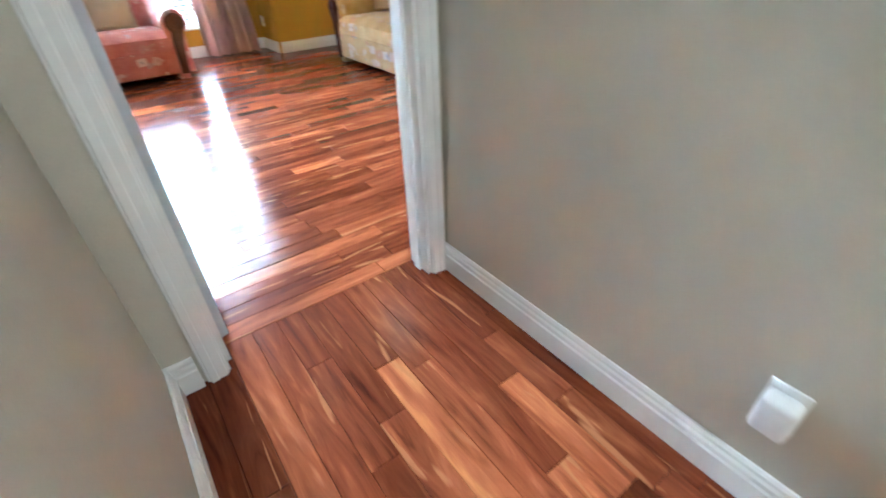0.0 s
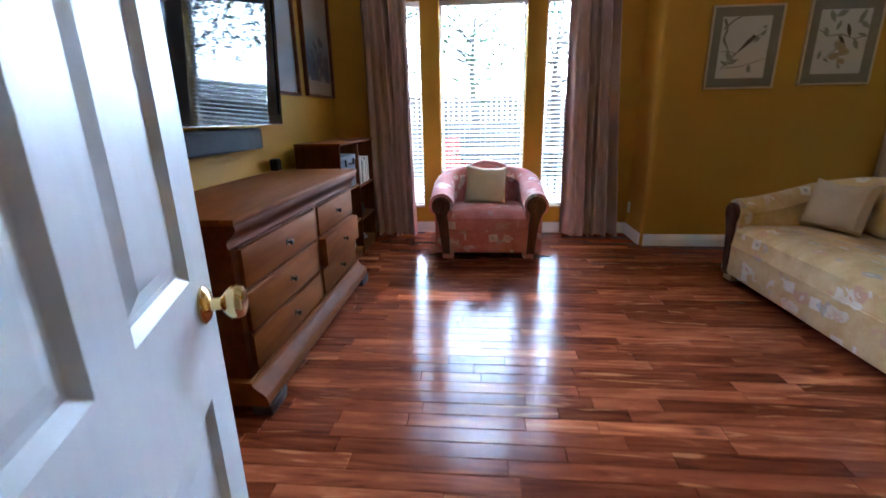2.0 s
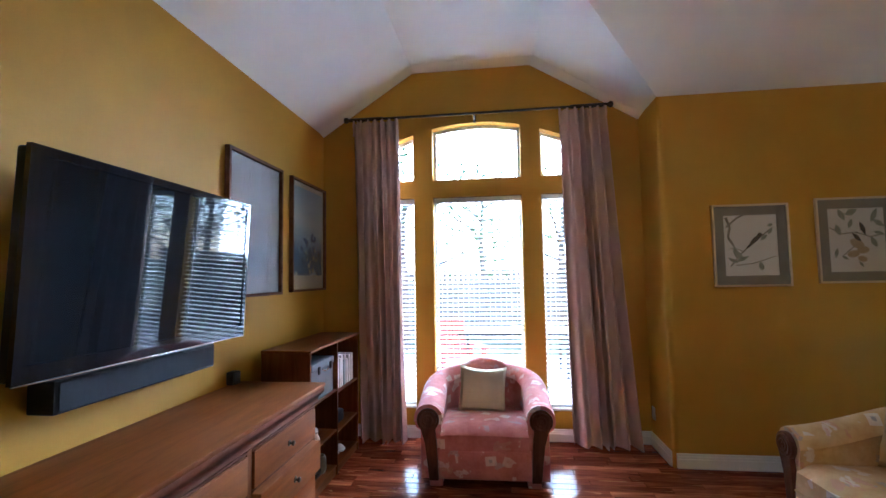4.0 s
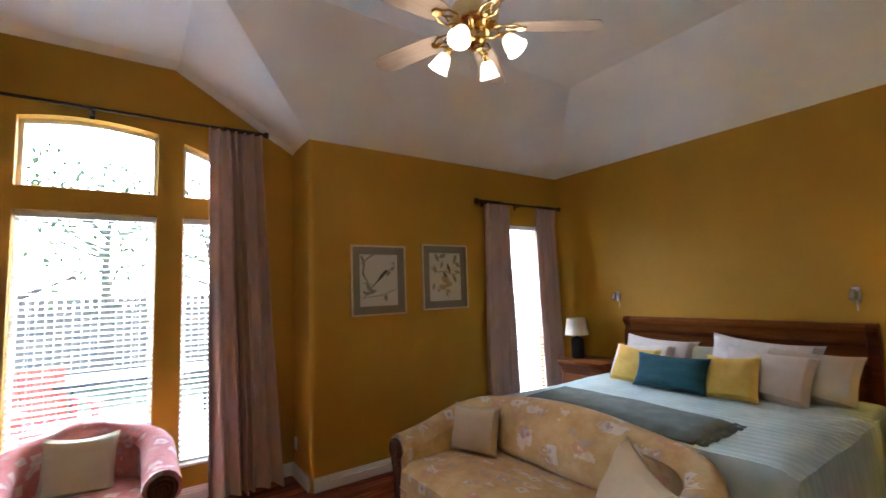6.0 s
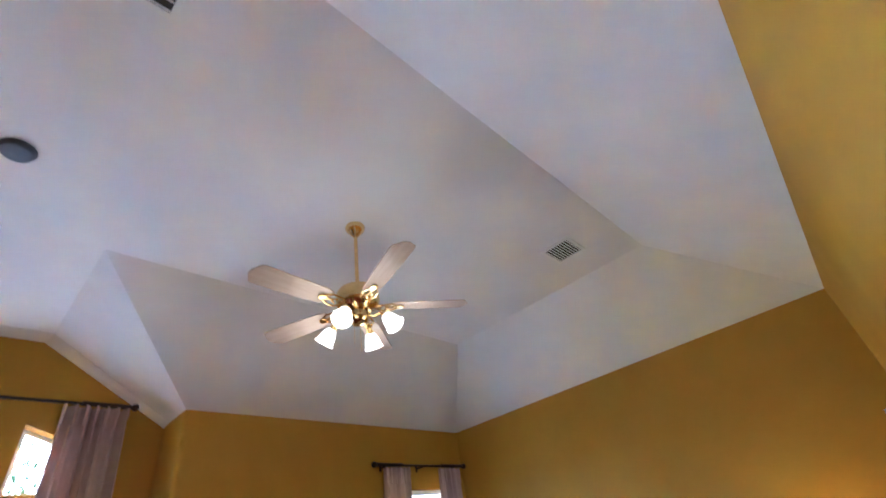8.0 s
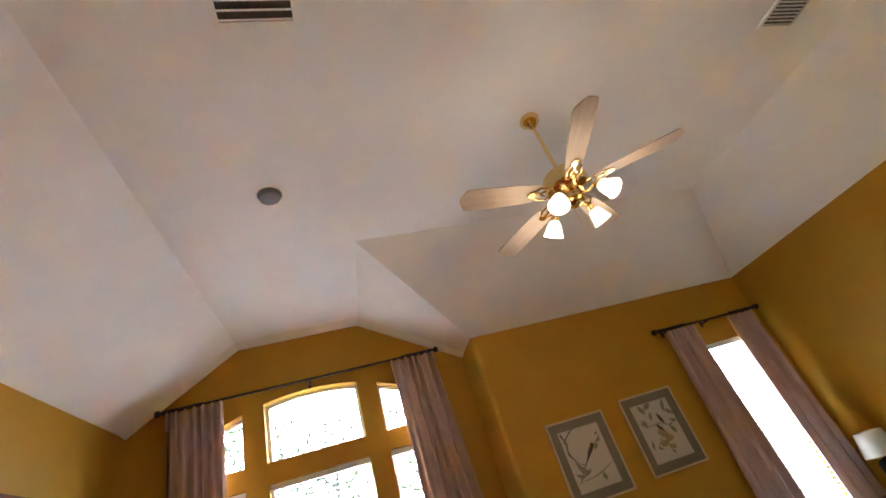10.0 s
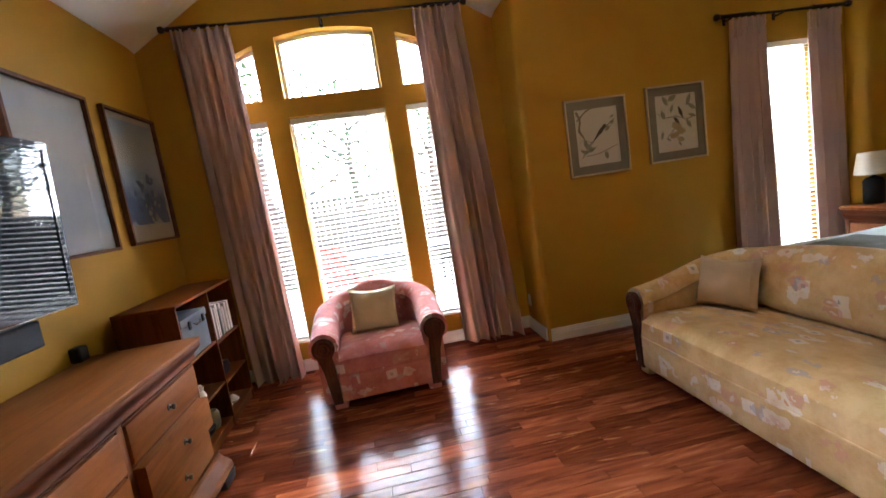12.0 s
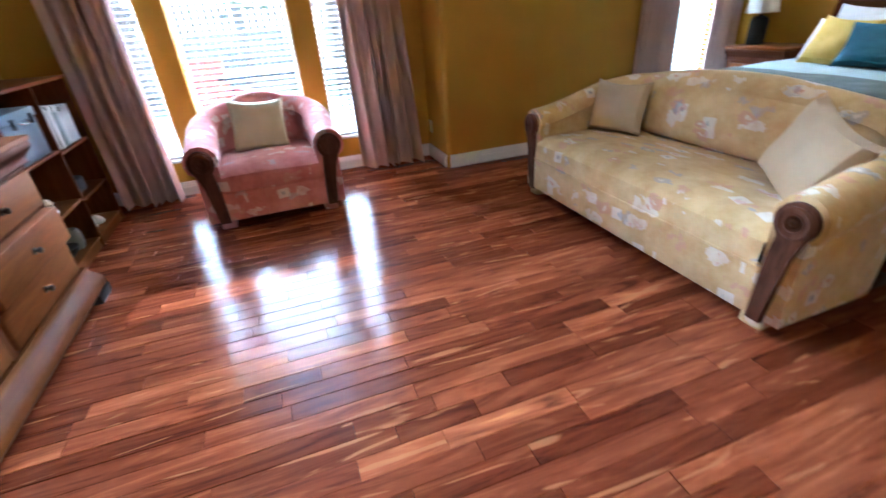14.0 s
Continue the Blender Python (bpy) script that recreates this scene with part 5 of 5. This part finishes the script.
# ---- nightstands, lamps and small things ----
def nightstand(label, y0, y1, top):
    root = thing("nightstand", label, "nightstand", pose(0, 0, 0), "nightstands")
    xf, xb = 5.04, 5.455
    part("case", box(xf, xb, y0 + 0.03, y1 - 0.03, 0.10, top - 0.12, 0.004), CHERRY_DARK, root)
    part("top", box(xf - 0.045, xb, y0, y1, top - 0.025, top, 0.006, 2), CHERRY, root)
    part("cornice", run_y([(xb, top - 0.12), (xf - 0.006, top - 0.12)] + [(-x + 2 * xf - 0.006, z) for x, z in curve((xf, top - 0.115), (xf + 0.032, top - 0.025), -0.01)] + [(xb, top - 0.025)], y0 + 0.012, y1 - 0.012), CHERRY_DARK, root)
    part("plinth", run_y([(xb, 0.05), (xf - 0.04, 0.05), (xf - 0.035, 0.08), (xf - 0.008, 0.13), (xb, 0.13)], y0 + 0.01, y1 - 0.01), CHERRY_DARK, root)
    # near-black feet, shadow below the case put into their colour
    for y in (y0 + 0.02, y1 - 0.14):
        for x in (xf - 0.03, xb - 0.1):
            part("bracket_foot", box(x, x + 0.09, y, y + 0.12, 0.0, 0.0505, 0.006), DARKWOOD_SHADE, root)
    zs = [0.15 + (top - 0.29) / 2 * i for i in range(3)]
    for za, zb in zip(zs, zs[1:]):
        d = part("drawer", box(xf - 0.014, xf + 0.1, y0 + 0.07, y1 - 0.07, za + 0.008, zb - 0.008, 0.005, 2), CHERRY, root)
        knob_at(d, pose(xf - 0.014, (y0 + y1) / 2, (za + zb) / 2, 0, -90, 0))
    for y in (y0 + 0.028, y1 - 0.064):
        part("pilaster", box(xf - 0.012, xf, y, y + 0.036, 0.13, top - 0.12, 0.005, 2), CHERRY_TALL, root)
    return root


nightstand("cherry nightstand with two drawers beside the bed", 3.57, 4.18, 0.85)
nightstand("cherry nightstand with two drawers by the window", 6.34, 6.93, 0.82)
SHADE_ON, sn, sl, sbs = material("lit_linen_shade")
sbs.inputs["Base Color"].default_value = (0.56, 0.37, 0.17, 1)
sbs.inputs["Roughness"].default_value = 0.9
sbs.inputs["Emission Color"].default_value = (1.0, 0.62, 0.26, 1)
sw = add(sn, "ShaderNodeTexNoise", Scale=120.0, Detail=2.0)
sl.new(coords(sn, sl, (1, 1, 0.3)), sw.inputs["Vector"])
sm_ = sn.new("ShaderNodeMapRange")
sm_.inputs[3].default_value, sm_.inputs[4].default_value = 0.012, 0.024
sl.new(sw.outputs[0], sm_.inputs[0])
sl.new(sm_.outputs[0], sbs.inputs["Emission Strength"])
SHADE_OFF = noisy("linen_shade", (0.60, 0.55, 0.47), (0.70, 0.65, 0.57), 0.9, 6, 200, 0.2)


def table_lamp(label, x, y, z, r0, r1, s0, s1, stem, shade, lit):
    root = thing("table_lamp", label, "lamp", pose(x, y, z), "bedside lamps")
    part("base", lathe(stem, 28), DARKWOOD_SHADE if lit else BLACK, root)
    bm = bmesh.new()
    k = 36
    rings = [[bm.verts.new((r * math.cos(2 * math.pi * i / k), r * math.sin(2 * math.pi * i / k), zz)) for i in range(k)] for r, zz in ((r0, s0), (r1, s1), (r1 - 0.003, s1), (r0 - 0.003, s0))]
    for a, b in zip(rings, rings[1:] + rings[:1]):
        for i in range(k):
            bm.faces.new((a[i], a[(i + 1) % k], b[(i + 1) % k], b[i]))
    part("shade", bm, shade, root)
    part("harp", tube([(0, 0, stem[-1][1] - 0.01), (0, 0, s1 - 0.02)], 0.004, 8), BRASS, root)
    part("spider", tube([(-r1 + 0.004, 0, s1 - 0.012), (r1 - 0.004, 0, s1 - 0.012)], 0.0025, 6), BRASS, root)
    part("bulb", lathe([(0.0, 0.0), (0.012, 0.0), (0.014, 0.02), (0.028, 0.05), (0.026, 0.075), (0.0, 0.09)], 16, pose(0, 0, s0 + 0.005)), glowing("warm_bulb", (1.0, 0.62, 0.25), 1.5) if lit else WHITEPLASTIC, root)
    return root


table_lamp("lit bedside lamp, turned dark base and linen shade", 5.24, 3.845, 0.851, 0.118, 0.092, 0.275, 0.455, [(0.055, 0.0), (0.055, 0.015), (0.03, 0.022), (0.018, 0.035), (0.016, 0.06), (0.026, 0.10), (0.03, 0.15), (0.024, 0.20), (0.014, 0.22), (0.022, 0.235), (0.012, 0.25), (0.010, 0.29)], SHADE_ON, True)
lamp("bedside_lamp_light", (5.24, 3.845, 1.215), 1.35, (1.0, 0.66, 0.07), 0.035)
table_lamp("unlit bedside lamp, dark base and cream shade", 5.24, 6.82, 0.821, 0.135, 0.105, 0.265, 0.455, [(0.07, 0.0), (0.075, 0.02), (0.075, 0.20), (0.06, 0.225), (0.02, 0.24), (0.012, 0.25), (0.010, 0.29)], SHADE_OFF, False)
phone = thing("cordless_phone", "white cordless phone standing in its cradle", "phone", pose(5.16, 4.09, 0.8505, 0, 0, -80))
part("cradle", box(-0.045, 0.045, -0.05, 0.045, 0.0, 0.025, 0.008, 2), WHITEPLASTIC, phone)
hs = part("handset", moved(box(-0.024, 0.024, -0.012, 0.012, 0.0, 0.155, 0.008, 3), pose(0, 0, 0.02, -8)), WHITEPLASTIC, phone)
part("display", moved(box(-0.017, 0.017, -0.0135, -0.0121, 0.10, 0.13, 0.0005), pose(0, 0, 0.02, -8)), GREYPLASTIC, hs)
clock = thing("alarm_clock", "round white sunrise alarm clock on the nightstand", "clock", pose(5.18, 3.975, 0.8505, 0, 0, -75))
part("body", lathe([(0.0, -0.03), (0.045, -0.03), (0.064, -0.02), (0.066, 0.0), (0.062, 0.018), (0.05, 0.024), (0.048, 0.018), (0.0, 0.018)], 36, pose(0, 0, 0.066, 90)), WHITEPLASTIC, clock)
part("dial", lathe([(0.0, 0.0), (0.046, 0.0), (0.044, 0.003), (0.0, 0.004)], 36, pose(0, -0.0182, 0.066, 90)), WHITEPLASTIC, clock, "white round dial")
part("stand", box(-0.035, 0.035, -0.02, 0.025, 0.0, 0.012, 0.004), WHITEPLASTIC, clock)


def reading_light(y):
    root = thing("wall_lamp", "small chrome reading lamp on the wall above the headboard", "wall lamp", pose(RX - 0.001, y, 1.52), "reading lamps")
    part("back_plate", box(-0.018, 0.0, -0.028, 0.028, -0.06, 0.055, 0.008, 2), STEEL, root)
    part("arm", tube([(-0.018, 0, 0.02), (-0.06, 0, 0.035), (-0.085, 0.005, 0.01)], 0.006, 8), STEEL, root)
    part("lamp_head", lathe([(0.014, 0.0), (0.022, 0.02), (0.026, 0.07), (0.022, 0.07), (0.0, 0.03)], 18, pose(-0.075, 0.005, 0.03, 0, 205, 0)), STEEL, root)
    part("cable", tube([(-0.006, 0, -0.06), (-0.006, 0.002, -0.09), (-0.006, 0, -0.125)], 0.003, 6), WHITEPLASTIC, root)


reading_light(6.395)
reading_light(4.38)

# ---- ceiling fan ----
FX, FY = 2.42, 5.08
fan = thing("ceiling_fan", "brass ceiling fan, five pale blades, four lit glass shades", "ceiling fan", pose(FX, FY, FLAT))
part("canopy", lathe([(0.0, 0.0), (0.062, 0.0), (0.066, -0.012), (0.058, -0.035), (0.035, -0.06), (0.016, -0.085), (0.0, -0.086)], 32), BRASS, fan)
part("downrod", lathe([(0.012, -0.08), (0.012, -0.49)], 14), BRASS, fan)
part("motor_housing", lathe([(0.0, -0.47), (0.03, -0.475), (0.06, -0.49), (0.115, -0.505), (0.13, -0.53), (0.13, -0.585), (0.12, -0.61), (0.09, -0.625), (0.075, -0.65), (0.0, -0.652)], 40), BRASS, fan)
part("switch_housing", lathe([(0.0, -0.65), (0.06, -0.652), (0.062, -0.69), (0.05, -0.715), (0.03, -0.73), (0.0, -0.735)], 32), BRASS, fan)
BLADE = wood("bleached_blade", (0.36, 0.28, 0.22), (0.46, 0.37, 0.30), 0.4, (1.0, 10.0, 10.0), 2.0)
outline = [(0.20, -0.05), (0.24, -0.062), (0.40, -0.069), (0.62, -0.073), (0.648, -0.066), (0.662, -0.042), (0.676, -0.018), (0.678, 0.0), (0.676, 0.018), (0.662, 0.042), (0.648, 0.066), (0.62, 0.073), (0.40, 0.069), (0.24, 0.062), (0.20, 0.05)]
bl = prism([(x, z) for x, z in outline], 0.006, pose(0, 0, 0, 90, 0, 0), 0.0)
blade_me = mesh_of(bl, "blade", BLADE, True)
iron = bmesh.new()
for s in (-1, 1):
    join(iron, tube([(0.10, s * 0.012, 0.0), (0.15, s * 0.045, -0.008), (0.20, s * 0.045, -0.004), (0.25, s * 0.015, -0.004), (0.20, s * 0.0, -0.004), (0.16, s * 0.02, -0.006)], 0.006, 6))
join(iron, box(0.09, 0.14, -0.015, 0.015, -0.005, 0.004, 0.003))
join(iron, lathe([(0.022, -0.006), (0.026, 0.0), (0.022, 0.002)], 14, pose(0.25, 0, -0.004)))
iron_me = mesh_of(iron, "blade_iron", BRASS, True)
for a in (39, 111, 183, 255, 327):
    o = new("blade", blade_me)
    o.parent = fan
    o.matrix_local = pose(0, 0, -0.615, 0, 0, a) @ pose(0, 0, 0, 11, 0, 0)
    i_ = new("blade_iron", iron_me)
    i_.parent = fan
    i_.matrix_local = pose(0, 0, -0.617, 0, 0, a) @ pose(0, 0, 0, 6, 0, 0)
for a in (30, 120, 210, 300):
    c, s = math.cos(radians(a)), math.sin(radians(a))
    arm = part("lamp_arm", tube([(0.05 * c, 0.05 * s, -0.68), (0.10 * c, 0.10 * s, -0.70), (0.135 * c, 0.135 * s, -0.69), (0.15 * c, 0.15 * s, -0.70)], 0.008, 8), BRASS, fan)
    part("socket", lathe([(0.0, 0.0), (0.018, 0.0), (0.024, -0.03), (0.022, -0.035), (0.0, -0.036)], 16, pose(0.15 * c, 0.15 * s, -0.69) @ pose(0, 0, 0, 0, 0, a) @ pose(0, 0, 0, 0, -35, 0)), BRASS, fan)
    part("glass_shade", lathe([(0.022, -0.03), (0.034, -0.045), (0.044, -0.075), (0.05, -0.105), (0.058, -0.125), (0.054, -0.125), (0.0, -0.06)], 24, pose(0.15 * c, 0.15 * s, -0.69) @ pose(0, 0, 0, 0, 0, a) @ pose(0, 0, 0, 0, -35, 0)), BULBGLASS, fan, "lit frosted glass shade")
    lamp("fan_light", (FX + 0.27 * c, FY + 0.27 * s, FLAT - 0.83), 0.26, (1.0, 0.80, 0.55), 0.05)
for dx, ln in ((0.02, 0.16), (-0.025, 0.12)):
    part("pull_chain", tube([(dx, 0.01, -0.73), (dx, 0.01, -0.73 - ln)], 0.0015, 5), BRASS, fan)


# ---- ceiling fittings ----
def vent(label, x0, x1, y0, y1):
    root = thing("ceiling_vent", label, "air vent", pose((x0 + x1) / 2, (y0 + y1) / 2, FLAT), "ceiling vents")
    w, d = (x1 - x0) / 2, (y1 - y0) / 2
    part("frame", holed(rect(-w, w, -d, d), [rect(-w + 0.025, w - 0.025, -d + 0.025, d - 0.025)], 0.012, pose(0, 0, -0.012, 90, 0, 0)), WHITEPLASTIC, root, smooth=False)
    # dark sheet painted as the shade seen between the slats
    part("backing", box(-w + 0.02, w - 0.02, -d + 0.02, d - 0.02, -0.003, -0.0005), noisy("vent_gap_shade", (0.05, 0.045, 0.04), (0.10, 0.09, 0.08), 0.9, 8, 60, 0.1), root)
    k = 9
    for i in range(k):
        y = -d + 0.035 + (2 * d - 0.07) * i / (k - 1)
        part("slat", moved(box(-w + 0.026, w - 0.026, -0.0085, 0.0085, -0.001, 0.001), pose(0, y, -0.009, 38, 0, 0)), WHITEPLASTIC, root)


vent("white square ceiling air vent with slats", 3.825, 4.115, 4.265, 4.52)
vent("large white ceiling air return with slats", 0.72, 1.07, 4.0, 4.405)
det = thing("smoke_detector", "round white smoke detector on the ceiling", "smoke detector", pose(0.745, 5.49, FLAT))
part("body", lathe([(0.0, 0.0), (0.068, 0.0), (0.07, -0.012), (0.062, -0.03), (0.045, -0.036), (0.0, -0.037)], 32), GREYPLASTIC, det)
part("base_ring", lathe([(0.074, 0.0), (0.074, -0.005), (0.069, -0.006), (0.069, 0.0)], 32), GREYPLASTIC, det)


# ---- outlets ----
def outlet(label, m):
    root = thing("wall_outlet", label, "outlet", m, "wall outlets")
    part("cover_plate", box(-0.036, 0.036, -0.006, 0.0, -0.058, 0.058, 0.003, 2), WHITEPLASTIC, root)
    for z in (-0.024, 0.024):
        part("socket", box(-0.016, 0.016, -0.0085, -0.0055, z - 0.014, z + 0.014, 0.002), WHITEPLASTIC, root)


outlet("white wall outlet on the alcove return wall", pose(AX - 0.001, 7.655, 0.30, 0, 0, -90))
plug = thing("plug_in_freshener", "white plug-in device on the hallway outlet", "plug", pose(HALL_R - 0.001, 1.655, 0.30, 0, 0, -90))
part("cover_plate", box(-0.036, 0.036, -0.006, 0.0, -0.058, 0.058, 0.003, 2), WHITEPLASTIC, plug)
part("body", box(-0.033, 0.033, -0.055, -0.006, -0.045, 0.045, 0.012, 3), WHITEPLASTIC, plug)
# unseen fitting and point light, added to brighten the hallway walls
hall_fill = thing("hall_fill_fixture", "unseen round ceiling light added to brighten the hallway", "ceiling light", pose(0.76, 0.25, 2.75))
part("base", lathe([(0.0, 0.0), (0.15, 0.0), (0.15, -0.02), (0.0, -0.021)], 36), STEEL, hall_fill)
part("diffuser", lathe([(0.14, -0.02), (0.135, -0.05), (0.10, -0.075), (0.05, -0.09), (0.0, -0.093)], 36), glowing("hall_fill_diffuser", (1.0, 0.95, 0.85), 1.2), hall_fill)
lamp("hall_fill_light", (0.76, 0.25, 2.55), 1.4, (1.0, 0.95, 0.88), 0.1)


# ---- floor boards, last ----
def board_mesh(length, width):
    """One hand-scraped board: a soft chamfer along its upper edges."""
    g, c = 0.0007, 0.0022
    l, w = length / 2 - g, width / 2 - g
    bm = bmesh.new()
    lo_ = [bm.verts.new((x, y, -0.012)) for x, y in ((-l, -w), (l, -w), (l, w), (-l, w))]
    md = [bm.verts.new((x, y, -0.0016)) for x, y in ((-l, -w), (l, -w), (l, w), (-l, w))]
    up = [bm.verts.new((x, y, 0.0)) for x, y in ((-l + c, -w + c), (l - c, -w + c), (l - c, w - c), (-l + c, w - c))]
    for a, b in ((lo_, md), (md, up)):
        for i in range(4):
            bm.faces.new((a[i], a[(i + 1) % 4], b[(i + 1) % 4], b[i]))
    bm.faces.new(up)
    return mesh_of(bm, "plank", PLANK)


board_cache = {}


def board(length, width):
    key = (round(length, 3), round(width, 3))
    if key not in board_cache:
        board_cache[key] = board_mesh(*key)
    return board_cache[key]


rfl = random.Random(77)
PW = 0.0835
LENGTHS = (0.30, 0.40, 0.50, 0.60, 0.75, 0.90, 1.20)


def lay(x0, x1, y0, y1, rest, near, parent, turn=False):
    """Rows of boards along x (or along y with turn); those in the near stretch are single pieces, the others are gathered in rest."""
    v = y0
    while v < y1 - 0.01:
        w = min(PW, y1 - v)
        u = x0
        cut = rfl.uniform(0.15, 0.9)
        while u < x1 - 0.001:
            ln = cut if u == x0 else rfl.choice(LENGTHS)
            if x1 - u - ln < 0.2:
                ln = x1 - u
            ln = round(ln, 3)
            cx, cy, dz = u + ln / 2, v + w / 2, rfl.uniform(-0.0006, 0.0006)
            tilt = rfl.uniform(-0.12, 0.12)
            m = pose(cy, cx, dz, 0, tilt, 90) if turn else pose(cx, cy, dz, tilt, 0, 0)
            if near(m.translation.x, m.translation.y):
                o = new("plank", board(ln, w))
                o.parent = parent
                o.matrix_world = m
            else:
                rest.append((ln, w, m))
            u += ln
        v += PW


def gathered(rest, parent):
    verts, faces = [], []
    for ln, w, m in rest:
        me = board(ln, w)
        i0 = len(verts)
        verts += [tuple(m @ v.co) for v in me.vertices]
        faces += [tuple(i0 + k for k in p.vertices) for p in me.polygons]
    me = bpy.data.meshes.new("planks")
    me.from_pydata(verts, [], faces)
    me.materials.append(PLANKS)
    o = new("planks", me)
    o.parent = parent
    o["kind"] = "stuff"


rest = []
near_room = lambda x, y: -0.1 < x < 2.5 and 4.0 < y < 6.6
lay(LX, RX, EY + 0.0, PY, rest, near_room, subfloor)
lay(LX, AX, PY, WY, rest, near_room, subfloor)
gathered(rest, subfloor)
rest = []
lay(HALL_BACK, EY, HALL_L, HALL_R, rest, lambda x, y: y > 1.2, hallfloor, True)
if rest:
    gathered(rest, hallfloor)
